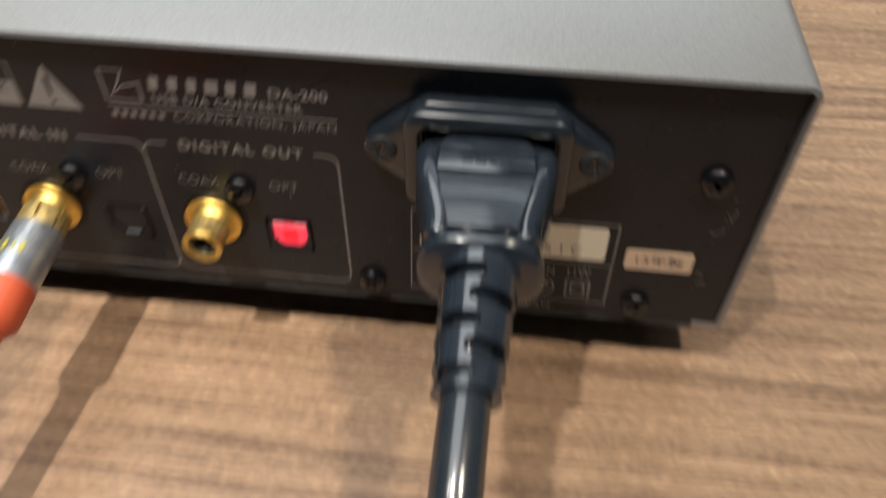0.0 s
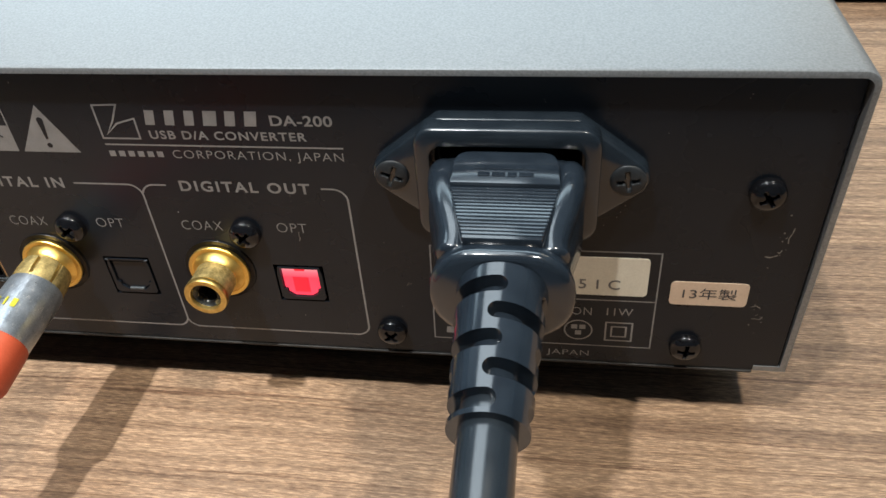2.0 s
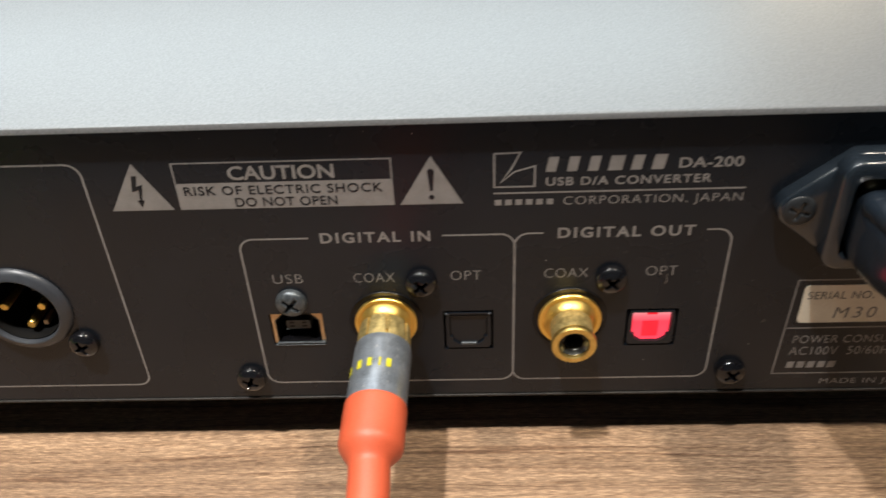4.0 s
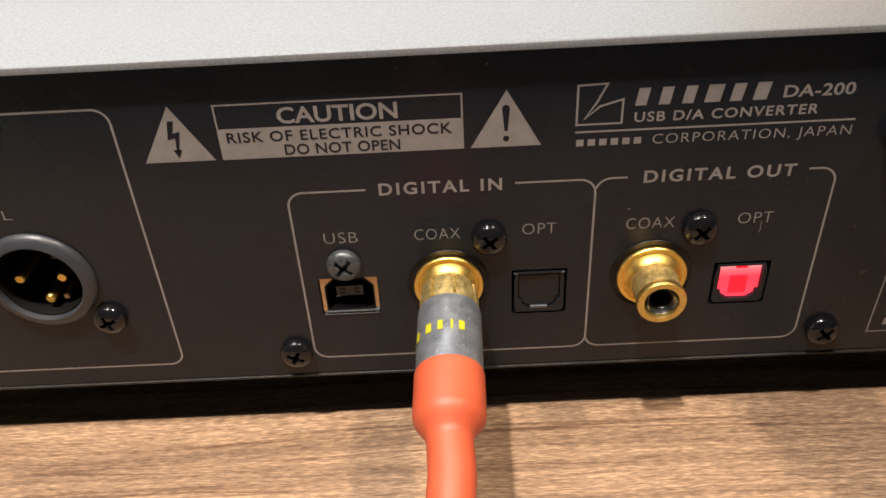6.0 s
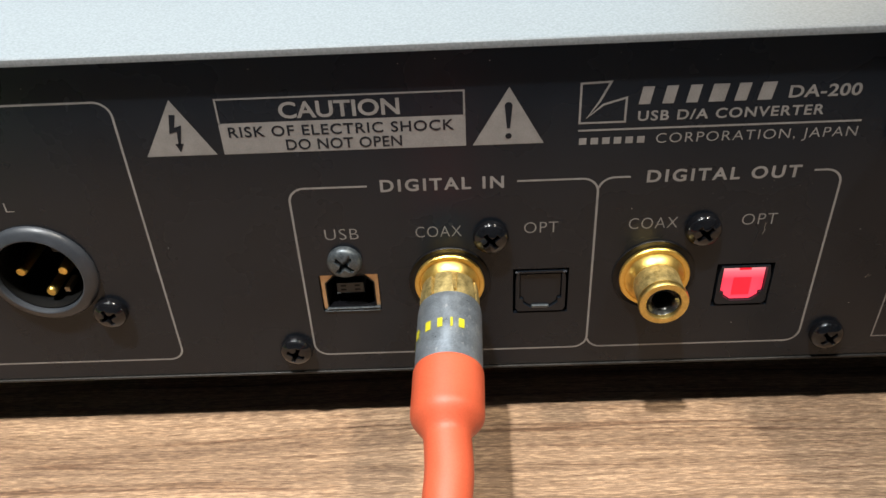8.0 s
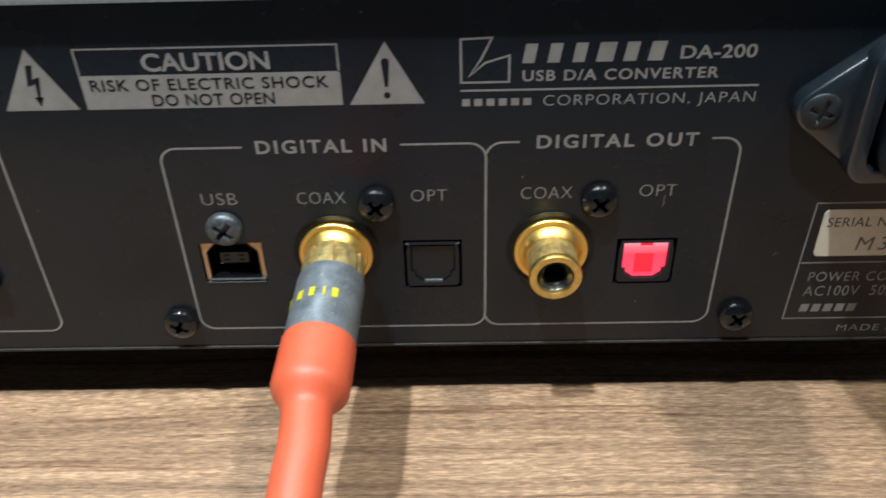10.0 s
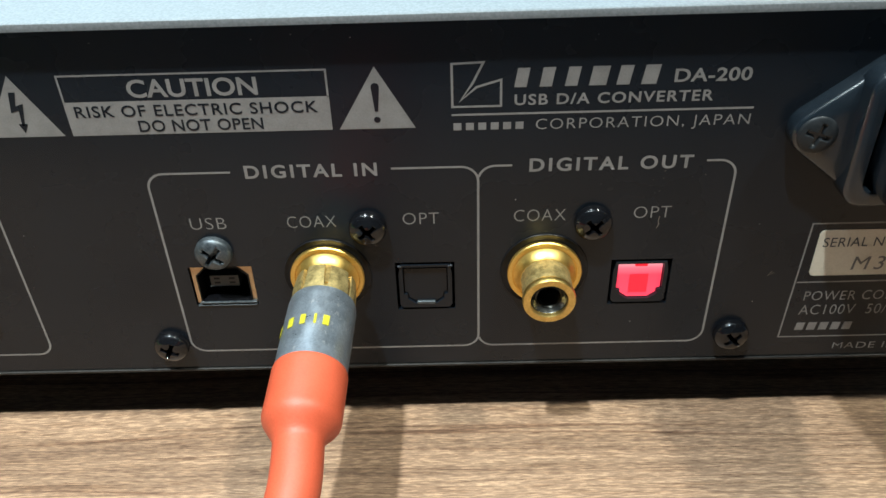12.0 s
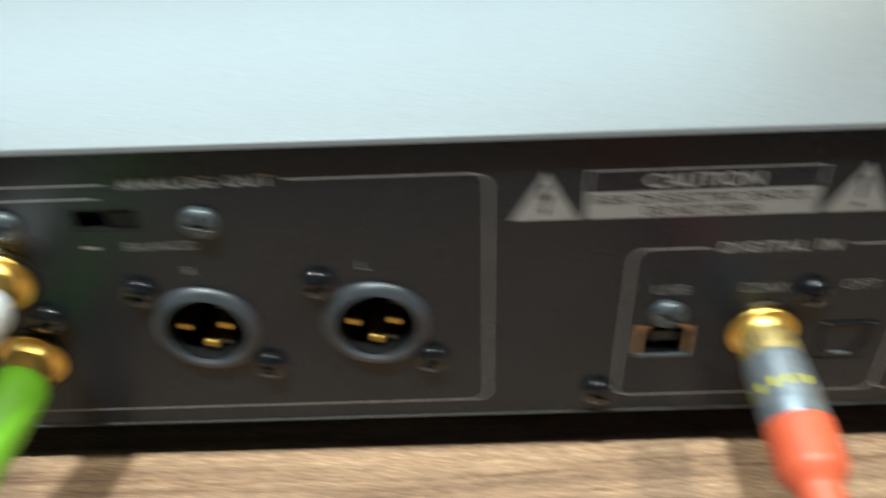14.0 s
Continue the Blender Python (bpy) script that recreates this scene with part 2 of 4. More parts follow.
def thing(name, label, category, at=(0, 0, 0), group=""):
    ob = new(name)
    ob.location = Vector(at) * CM
    ob.empty_display_size = 0.01
    return tagged(ob, label=label, category=category, group=group)


def box(bm, x0, x1, y0, y1, z0, z1, bevel=0.0, segments=2):
    before = set(bm.verts)
    bmesh.ops.create_cube(bm, size=1)
    verts = [v for v in bm.verts if v not in before]
    for v in verts:
        v.co = Vector(((x0 + x1) / 2 + v.co.x * (x1 - x0), (y0 + y1) / 2 + v.co.y * (y1 - y0), (z0 + z1) / 2 + v.co.z * (z1 - z0)))
    if bevel:
        edges = {e for v in verts for e in v.link_edges}
        bmesh.ops.bevel(bm, geom=list(edges), offset=bevel, segments=segments, profile=0.5, affect="EDGES")
    return bm


def arc(cx, cz, r, a0, a1, n=8):
    return [(cx + r * math.cos(radians(a0 + (a1 - a0) * i / n)), cz + r * math.sin(radians(a0 + (a1 - a0) * i / n))) for i in range(n + 1)]


def rounded(x0, x1, z0, z1, r, n=6):
    return arc(x1 - r, z0 + r, r, -90, 0, n) + arc(x1 - r, z1 - r, r, 0, 90, n) + arc(x0 + r, z1 - r, r, 90, 180, n) + arc(x0 + r, z0 + r, r, 180, 270, n)


def prism(bm, outline, y0, y1, bevel=0.0):
    """An outline in x and z, run from y0 to y1 (y1 is the near end); bevel rounds the near rim."""
    rings = [(y0, 0.0)]
    if bevel:
        rings += [(y1 + bevel, 0.0), (y1 + bevel * 0.3, bevel * 0.3), (y1, bevel)]
    else:
        rings += [(y1, 0.0)]
    cx = sum(p[0] for p in outline) / len(outline)
    cz = sum(p[1] for p in outline) / len(outline)
    w = max(p[0] for p in outline) - min(p[0] for p in outline)
    h = max(p[1] for p in outline) - min(p[1] for p in outline)
    loops = []
    for y, d in rings:
        sx, sz = (w - 2 * d) / w, (h - 2 * d) / h
        loops.append([bm.verts.new((cx + (x - cx) * sx, y, cz + (z - cz) * sz)) for x, z in outline])
    for a, b in zip(loops, loops[1:]):
        for i in range(len(a)):
            j = (i + 1) % len(a)
            bm.faces.new((a[i], a[j], b[j], b[i]))
    bm.faces.new(loops[0])
    bm.faces.new(loops[-1])
    return bm


def frame_prism(bm, outer, inner, y0, y1):
    """A ring between two outlines with the same number of points, from y0 to y1."""
    loops = [[bm.verts.new((x, y, z)) for x, z in line] for line, y in ((outer, y0), (outer, y1), (inner, y1), (inner, y0))]
    n = len(outer)
    for k in range(4):
        a, b = loops[k], loops[(k + 1) % 4]
        for i in range(n):
            j = (i + 1) % n
            bm.faces.new((a[i], a[j], b[j], b[i]))
    return bm


def lathe(bm, profile, centre=(0, 0, 0), n=40, close=True):
    """Turns (radius, y) pairs about an axis along y."""
    cx, cy, cz = centre
    loops = []
    for r, y in profile:
        if r < 1e-6:
            loops.append([bm.verts.new((cx, cy + y, cz))])
        else:
            loops.append([bm.verts.new((cx + r * math.cos(2 * math.pi * i / n), cy + y, cz + r * math.sin(2 * math.pi * i / n))) for i in range(n)])
    for a, b in zip(loops, loops[1:]):
        for i in range(n):
            j = (i + 1) % n
            if len(a) == 1 and len(b) == 1:
                continue
            if len(a) == 1:
                bm.faces.new((a[0], b[i], b[j]))
            elif len(b) == 1:
                bm.faces.new((a[i], a[j], b[0]))
            else:
                bm.faces.new((a[i], a[j], b[j], b[i]))
    return bm


def smooth_path(points, steps=8):
    """A Catmull-Rom curve through the points."""
    pts = [Vector(p) for p in points]
    pts = [2 * pts[0] - pts[1], *pts, 2 * pts[-1] - pts[-2]]
    out = []
    for a, b, c, d in zip(pts, pts[1:], pts[2:], pts[3:]):
        for k in range(steps):
            t = k / steps
            out.append(0.5 * (2 * b + (c - a) * t + (2 * a - 5 * b + 4 * c - d) * t * t + (3 * b - a - 3 * c + d) * t ** 3))
    return out + [pts[-2]]


def tube(bm, path, radii, n=32, caps=True):
    """A round tube along a path with a radius at each point."""
    if isinstance(radii, (int, float)):
        radii = [radii] * len(path)
    loops, up = [], Vector((0, 0, 1))
    for k, p in enumerate(path):
        way = (path[min(k + 1, len(path) - 1)] - path[max(k - 1, 0)]).normalized()
        side = way.cross(up).normalized()
        top = side.cross(way)
        loops.append([bm.verts.new(p + radii[k] * (side * math.cos(2 * math.pi * i / n) + top * math.sin(2 * math.pi * i / n))) for i in range(n)])
    for a, b in zip(loops, loops[1:]):
        for i in range(n):
            j = (i + 1) % n
            bm.faces.new((a[i], a[j], b[j], b[i]))
    if caps:
        bm.faces.new(loops[0])
        bm.faces.new(loops[-1])
    return bm


def up(z):
    """Heights on the rear panel, from the print's own scale to centimetres over the table."""
    return 0.24 + 0.962 * z


INK_Y = -0.004        # printing lies this far proud of the panel


def stroke(bm, points, width, y=INK_Y, closed=False):
    """A flat printed line through points in x and z."""
    pts = [Vector((p[0], p[1])) for p in points]
    n = len(pts)
    sides = []
    for i, p in enumerate(pts):
        a = pts[i - 1] if (i > 0 or closed) else p
        b = pts[(i + 1) % n] if (i < n - 1 or closed) else p
        d1 = (p - a).normalized() if (p - a).length > 1e-7 else (b - p).normalized()
        d2 = (b - p).normalized() if (b - p).length > 1e-7 else d1
        n1, n2 = Vector((-d1.y, d1.x)), Vector((-d2.y, d2.x))
        m = (n1 + n2).normalized()
        m = m / max(0.4, m.dot(n1))
        sides.append((bm.verts.new((p.x + m.x * width / 2, y, up(p.y + m.y * width / 2))), bm.verts.new((p.x - m.x * width / 2, y, up(p.y - m.y * width / 2)))))
    for i in range(n if closed else n - 1):
        a, b = sides[i], sides[(i + 1) % n]
        bm.faces.new((a[0], a[1], b[1], b[0]))
    return bm


def patch(bm, outline, y=INK_Y):
    bm.faces.new([bm.verts.new((x, y, up(z))) for x, z in outline])
    return bm


def lettering(text, x0, x1, z0, z1, mat, parent, bold=0.0, spacing=1.0, y=INK_Y, name="lettering", slant=0.0):
    """Words set to fill a box on the panel."""
    data = bpy.data.curves.new(name, "FONT")
    data.body, data.size, data.space_character, data.offset, data.shear = text, 1.0, spacing, bold, slant
    data.resolution_u = 4
    ob = new(name, data)
    bpy.context.view_layer.update()
    mesh = bpy.data.meshes.new_from_object(ob.evaluated_get(bpy.context.evaluated_depsgraph_get()))
    bpy.data.objects.remove(ob)
    co = np.zeros(len(mesh.vertices) * 3)
    mesh.vertices.foreach_get("co", co)
    co = co.reshape(-1, 3)
    lo, hi = co.min(0), co.max(0)
    out = np.zeros_like(co)
    out[:, 0] = (x0 + (co[:, 0] - lo[0]) / (hi[0] - lo[0]) * (x1 - x0)) * CM
    out[:, 1] = y * CM
    out[:, 2] = up(z0 + (co[:, 1] - lo[1]) / (hi[1] - lo[1]) * (z1 - z0)) * CM
    flat = bpy.data.meshes.new(name)
    flat.from_pydata(out.tolist(), [], [tuple(p.vertices) for p in mesh.polygons])
    bpy.data.meshes.remove(mesh)
    return link_mesh(name, flat, mat, parent)


# ---------------------------------------------------------------- the room (structure)


def slab(name, x0, x1, y0, y1, z0, z1, mat, label):
    bm = bmesh.new()
    box(bm, x0, x1, y0, y1, z0, z1)
    return tagged(part(name, bm, mat), label=label, kind="structure")


RX, RY0, RY1, FZ, CZ = 300, -260, 340, -75, CEIL / CM
slab("floor", -RX, RX, RY0, RY1, FZ - 10, FZ, FLOOR, "plain dark blue-grey floor of the room")
slab("ceiling", -RX, RX, RY0, RY1, CZ, CZ + 10, PLASTER, "plain white ceiling of the room")
slab("wall_north", -RX - 10, RX + 10, RY1, RY1 + 10, FZ, CZ, PLASTER, "plain white painted wall")
slab("wall_south", -RX - 10, RX + 10, RY0 - 10, RY0, FZ, CZ, WALL, "plain slate-grey painted wall")
slab("wall_west", -RX - 10, -RX, RY0, RY1, FZ, CZ, WALL, "plain slate-grey painted wall")
slab("wall_east", RX, RX + 10, RY0, RY1, FZ, CZ, WALL, "plain slate-grey painted wall")

for sx, sy, watts, size in SPOTS:
    lamp = thing("downlight", "round recessed white ceiling downlight, switched on", "ceiling lamp", (sx * 100, sy * 100, CZ), "ceiling downlights")
    bm = bmesh.new()
    k = size * 50 + 0.4
    ring = [(k + 1.4, 0.0), (k + 1.4, 0.5), (k + 0.8, 0.8), (k, 0.8), (k, 0.0), (k + 1.4, 0.0)]
    loops = [[bm.verts.new((r * math.cos(a * math.pi / 18), r * math.sin(a * math.pi / 18), -d)) for a in range(36)] for r, d in ring[:-1]]
    for a, b in zip(loops, loops[1:] + loops[:1]):
        for i in range(36):
            bm.faces.new((a[i], a[(i + 1) % 36], b[(i + 1) % 36], b[i]))
    part("trim_ring", bm, PLASTER, lamp, smooth=40)

for px, py, wide, deep, watts, tone in PANELS:
    lamp = thing("panel_light", "flat white rectangular ceiling panel light, switched on", "ceiling lamp", (px * 100, py * 100, CZ), "ceiling panel lights")
    bm = bmesh.new()
    w, d = wide * 50 + 2, deep * 50 + 2
    for x0, x1, y0, y1 in ((-w, w, -d, -d + 2), (-w, w, d - 2, d), (-w, -w + 2, -d + 2, d - 2), (w - 2, w, -d + 2, d - 2)):
        box(bm, x0, x1, y0, y1, -1.6, 0.0)
    part("frame", bm, PLASTER, lamp)

# ---------------------------------------------------------------- the table
table = thing("wooden_table", "walnut-grained wooden table top with fine lengthwise grain", "table", (0, 0, FZ))
bm = bmesh.new()
box(bm, -70, 80, -13.0, 52, -3.0 - FZ, 0.0 - FZ, 0.25, 3)
part("tabletop", bm, WOOD, table)
for lx in (-64, 74):
    for ly in (-9, 46):
        bm = bmesh.new()
        box(bm, lx - 3, lx + 3, ly - 3, ly + 3, 0, -3.0 - FZ, 0.3)
        part("leg", bm, WOOD, table)

# ---------------------------------------------------------------- the converter
L, R, BOT, TOP, DEEP = -18.75, 17.86, up(1.25), up(8.15), 27.0
TUCK = 0.12          # the sides lean in by this much at the foot
unit = thing("audio_converter", "silver-topped audio converter with black rear panel on a wooden table", "audio device")
SHEET = 0.12


def cover():
    """A folded sheet over top and sides, with short flanges turned in below."""
    r = 0.30
    low = up(1.27)

    def outline(d):
        return ([(R - TUCK - 0.62, low + d), (R - TUCK - d, low + d)] + arc(R - r, TOP - r, r - d, 0, 90, 8) + arc(L + r, TOP - r, r - d, 90, 180, 8) + [(L + TUCK + d, low + d), (L + TUCK + 0.62, low + d)])

    def tip(i, y):
        return -0.02 if y < 0 and i in (0, 1, 20, 21) else y

    bm = bmesh.new()
    outer, inner = outline(0.0), outline(SHEET)
    loops = []
    for y, cut in ((-0.19, 0.05), (-0.175, 0.018), (-0.13, 0.0), (DEEP, 0.0)):
        o = outline(cut) if cut else outer
        loops.append([bm.verts.new((x, tip(i, y), z)) for i, (x, z) in enumerate(o)])
    ins = [[bm.verts.new((x, tip(i, y), z)) for i, (x, z) in enumerate(inner)] for y in (-0.19, DEEP)]
    n = len(outer)
    for a, b in zip(loops, loops[1:]):
        for i in range(n - 1):
            bm.faces.new((a[i], a[i + 1], b[i + 1], b[i]))
    for i in range(n - 1):
        bm.faces.new((ins[0][i], ins[0][i + 1], ins[1][i + 1], ins[1][i]))
        bm.faces.new((loops[0][i], loops[0][i + 1], ins[0][i + 1], ins[0][i]))
        bm.faces.new((loops[-1][i], loops[-1][i + 1], ins[1][i + 1], ins[1][i]))
    for i in (0, n - 1):
        bm.faces.new((*(loop[i] for loop in loops), ins[1][i], ins[0][i]))
    return part("top_cover", bm, SILVER, unit, "silver painted folded metal cover", smooth=35)


cover()
bm = bmesh.new()
box(bm, L + 0.6, R - 0.6, 0.3, DEEP - 0.1, BOT, BOT + 0.1)
part("bottom_plate", bm, JET, unit)
bm = bmesh.new()
box(bm, L - 0.05, R + 0.05, DEEP, DEEP + 0.8, BOT, TOP, 0.12)
part("front_panel", bm, SILVER, unit)
for fx in (L + 4, R - 4):
    for fy in (5.0, 23.5):
        bm = bmesh.new()
        loops = lathe(bm, [(0, 0.0), (1.7, 0.0), (1.8, 0.15), (2.0, 1.1), (2.0, BOT), (0, BOT)], n=32)
        bmesh.ops.rotate(bm, verts=bm.verts, cent=(0, 0, 0), matrix=Matrix.Rotation(radians(90), 3, "X"))
        bmesh.ops.translate(bm, verts=bm.verts, vec=(fx, fy, 0))
        part("foot", bm, JET, unit, smooth=40)

IEC = (12.30, up(6.13))
RCA_IN, RCA_OUT = (2.735, up(3.43)), (6.415, up(3.43))
RCA_L, RCA_R = (-11.36, up(5.30)), (-11.36, up(3.28))
TOS_IN, TOS_OUT = (3.885, 4.895, up(2.60), up(3.65)), (7.55, 8.58, up(2.62), up(3.61))
USB = (0.36, 1.45, up(2.80), up(3.65))
XLR_R, XLR_L = (-7.84, up(3.93)), (-4.61, up(3.93))
SWITCH = (-9.66, -8.50, up(6.32), up(6.82))


def panel():
    bm = bmesh.new()
    x0, x1, z0, z1 = L + 0.14, R - 0.14, BOT, TOP - 0.16
    prism(bm, [(x + TUCK * (z1 - z) / (z1 - z0) * (1 if x < 0 else -1), z) for x, z in rounded(x0, x1, z0, z1, 0.12, 3)], 0.14, 0.0, 0.03)
    body = part("rear_panel", bm, PANEL)
    cut = bmesh.new()
    for x, z in (XLR_R, XLR_L):
        lathe(cut, [(0, 1.0), (0.98, 1.0), (0.98, -1.0), (0, -1.0)], (x, 0, z), 48)
    for a, b, c, d in (TOS_IN, TOS_OUT, USB, SWITCH, (IEC[0] - 1.2, IEC[0] + 1.2, IEC[1] - 0.85, IEC[1] + 0.85)):
        box(cut, a, b, -1, 1, c, d)
    tool = part("cutter", cut, PANEL)
    mod = body.modifiers.new("openings", "BOOLEAN")
    mod.operation, mod.object, mod.solver = "DIFFERENCE", tool, "EXACT"
    bpy.context.view_layer.update()
    mesh = bpy.data.meshes.new_from_object(body.evaluated_get(bpy.context.evaluated_depsgraph_get()))
    bpy.data.objects.remove(body)
    bpy.data.objects.remove(tool)
    mesh.name = "rear_panel"
    return link_mesh("rear_panel", mesh, PANEL, unit, "matt black painted rear panel with grey printing")


rear = panel()
# thin strip along the foot of the panel, slightly lighter than its paint
bm = bmesh.new()
box(bm, L + 0.75, R - 0.75, -0.030, 0.30, BOT - 0.055, BOT - 0.004, 0.012, 2)
part("lower_edge", bm, EDGE, unit, "dark folded lower edge, a little lighter than the panel")
# unseen black sheet, added so the inside stays dark behind the openings
bm = bmesh.new()
box(bm, L + 0.65, R - 0.65, 3.4, 3.5, BOT + 0.2, TOP - 0.3)
part("dark_backing", bm, JET, unit)

# printed frames round the groups of sockets
LINE = 0.038
bm = bmesh.new()
r = 0.27
stroke(bm, [(1.42, 5.545)] + arc(0.08 + r, 5.545 - r, r, 90, 180) + arc(0.08 + r, 1.69 + r, r, 180, 270) + arc(5.30 - r, 1.69 + r, r, -90, 0)[:-1] + [(5.30, 1.69 + r), (5.30, 5.545 - r)] + arc(5.30 - r, 5.545 - r, r, 0, 90)[1:] + [(3.94, 5.545)], LINE)
part("printed_frame", bm, INK, rear)
bm = bmesh.new()
stroke(bm, [(5.83, 5.55)] + arc(5.30 + r, 5.55 - r, r, 90, 165), LINE)
stroke(bm, arc(5.30 + r, 1.69 + r, r, 195, 270) + arc(9.33 - r, 1.69 + r, r, -90, 0) + arc(9.33 - r, 5.555 - r, r, 0, 90) + [(8.85, 5.555)], LINE)
part("printed_frame", bm, INK, rear)
bm = bmesh.new()
stroke(bm, [(-5.90, 7.30)] + arc(-2.50 - r, 7.30 - r, r, 90, 0) + arc(-2.50 - r, 1.69 + r, r, 0, -90) + arc(-18.0 + r, 1.69 + r, r, -90, -180) + arc(-18.0 + r, 7.30 - r, r, 180, 90) + [(-8.90, 7.30)], LINE)
part("printed_frame", bm, INK, rear)
bm = bmesh.new()
stroke(bm, [(-9.12, 7.02), (-12.6, 7.02), (-12.6, 6.2)], LINE)
part("printed_frame", bm, INK, rear)

# headings and socket names
lettering("DIGITAL IN", 1.64, 3.72, 5.415, 5.665, INK, rear, 0.025, 1.25)
lettering("DIGITAL OUT", 6.10, 8.64, 5.42, 5.67, INK, rear, 0.025, 1.25)
lettering("ANALOG OUT", -8.68, -6.10, 7.18, 7.42, INK, rear, 0.025, 1.25)
for text, a, b, z in (("USB", 0.59, 1.18, 4.45), ("COAX", 2.18, 2.98, 4.44), ("OPT", 4.07, 4.66, 4.455), ("COAX", 5.88, 6.72, 4.465), ("OPT", 7.82, 8.42, 4.475),
                      ("BALANCED", -8.86, -7.62, 5.87), ("R", -7.95, -7.80, 5.28), ("L", -4.81, -4.66, 5.28)):
    lettering(text, a, b, z, z + (0.23 if z < 5 else 0.19), INK, rear, -0.014, 1.1)
bm = bmesh.new()
patch(bm, [(-9.60, 5.93), (-9.36, 5.93), (-9.36, 6.00), (-9.60, 6.00)])
part("printed_bar", bm, INK, rear)

# maker's block: the sign and the name as plain shapes, the plain words as letters
bm = bmesh.new()
stroke(bm, [(4.92, 7.30), (5.38, 7.315), (5.22, 6.98), (5.04, 6.70), (5.28, 6.92), (5.64, 7.03), (5.64, 6.60), (4.92, 6.60)], 0.035, closed=True)
part("maker_sign", bm, INK, rear)
for a, b in ((5.83, 6.10), (6.20, 6.47), (6.57, 6.84), (6.92, 7.26), (7.32, 7.60), (7.68, 7.99)):
    bm = bmesh.new()
    patch(bm, [(a, 6.90), (b - 0.09, 6.90), (b - 0.04, 7.21), (a + 0.05, 7.21)])
    part("maker_name_bar", bm, INK, rear)
lettering("DA-200", 8.16, 9.28, 6.915, 7.135, INK, rear, 0.02, 1.05)
lettering("USB D/A CONVERTER", 5.84, 8.77, 6.60, 6.785, INK, rear, 0.02, 1.15)
bm = bmesh.new()
stroke(bm, [(4.905, 6.465), (9.40, 6.465)], 0.035)
part("printed_line", bm, INK, rear)
for k in range(6):
    a = 4.93 + k * 0.187
    bm = bmesh.new()
    patch(bm, [(a, 6.20), (a + 0.12, 6.20), (a + 0.12, 6.325), (a, 6.325)])
    part("maker_name_bar", bm, INK, rear)
lettering("CORPORATION, JAPAN", 6.17, 9.38, 6.125, 6.365, INK, rear, -0.006, 1.15)


def warning_sign(top, left, right, z0):
    """A filled triangle with its mark left open."""
    bm = bmesh.new()
    patch(bm, [(left, z0), (right, z0), (top, 7.295)])
    return part("warning_triangle", bm, INK, rear)


warning_sign(-1.545, -2.12, -0.96, 6.272)
warning_sign(3.80, 3.21, 4.36, 6.265)
bm = bmesh.new()
y = INK_Y * 2
patch(bm, [(-1.60, 7.03), (-1.50, 7.03), (-1.56, 6.80), (-1.44, 6.84), (-1.52, 6.47), (-1.56, 6.47), (-1.535, 6.73), (-1.66, 6.69)], y)
patch(bm, [(-1.61, 6.50), (-1.47, 6.50), (-1.545, 6.34)], y)
part("lightning_mark", bm, PANEL, rear)
bm = bmesh.new()
patch(bm, arc(3.79, 6.97, 0.062, 0, 180, 6) + [(3.765, 6.56), (3.815, 6.56)], y)
patch(bm, arc(3.79, 6.42, 0.052, 0, 330, 11), y)
part("exclamation_mark", bm, PANEL, rear)
bm = bmesh.new()
stroke(bm, [(-0.83, 6.82), (-0.83, 7.265), (3.09, 7.265), (3.09, 6.82)], 0.03)
patch(bm, [(-0.845, 6.267), (3.105, 6.267), (3.105, 6.838), (-0.845, 6.838)])
part("caution_label", bm, INK, rear)
lettering("CAUTION", 0.15, 2.07, 6.885, 7.185, INK, rear, 0.022, 1.0)
lettering("RISK OF ELECTRIC SHOCK", -0.71, 2.92, 6.575, 6.77, PANEL, rear, 0.012, 1.1, y)
lettering("DO NOT OPEN", 0.19, 2.07, 6.31, 6.51, PANEL, rear, 0.012, 1.05, y)

# rating plate printed by the mains inlet
bm = bmesh.new()
stroke(bm, [(10.78, 4.275), (15.07, 4.275), (15.07, 1.735), (10.72, 1.735)], 0.028, closed=True)
stroke(bm, [(10.78, 3.02), (15.07, 3.03)], 0.028)
part("printed_frame", bm, INK, rear)
lettering("POWER CONSUMPTION", 10.98, 13.88, 2.60, 2.81, INK, rear, -0.006, 1.1)
lettering("11W", 14.17, 14.67, 2.62, 2.82, INK, rear)
lettering("AC100V  50/60Hz", 10.96, 13.10, 2.265, 2.495, INK, rear, -0.006, 1.1)
lettering("MADE IN JAPAN", 11.76, 13.88, 1.365, 1.565, INK, rear, -0.006, 1.1)
for k in range(5):
    a = 10.97 + k * 0.21
    bm = bmesh.new()
    patch(bm, [(a, 1.895), (a + 0.15, 1.895), (a + 0.17, 2.075), (a + 0.02, 2.075)])
    part("printed_bar", bm, INK, rear)
bm = bmesh.new()
stroke(bm, arc(13.64, 2.17, 0.27, 0, 345, 23), 0.03, closed=True)
for a, c, w in ((13.50, 2.20, 0.12), (13.66, 2.20, 0.12), (13.58, 2.03, 0.12)):
    patch(bm, [(a, c), (a + w, c), (a + w, c + 0.12), (a, c + 0.12)])
part("approval_mark", bm, INK, rear)
bm = bmesh.new()
for h in (0.255, 0.14):
    stroke(bm, [(14.43 - h, 2.165 - h), (14.43 + h, 2.165 - h), (14.43 + h, 2.165 + h), (14.43 - h, 2.165 + h)], 0.035, closed=True)
part("insulation_mark", bm, INK, rear)


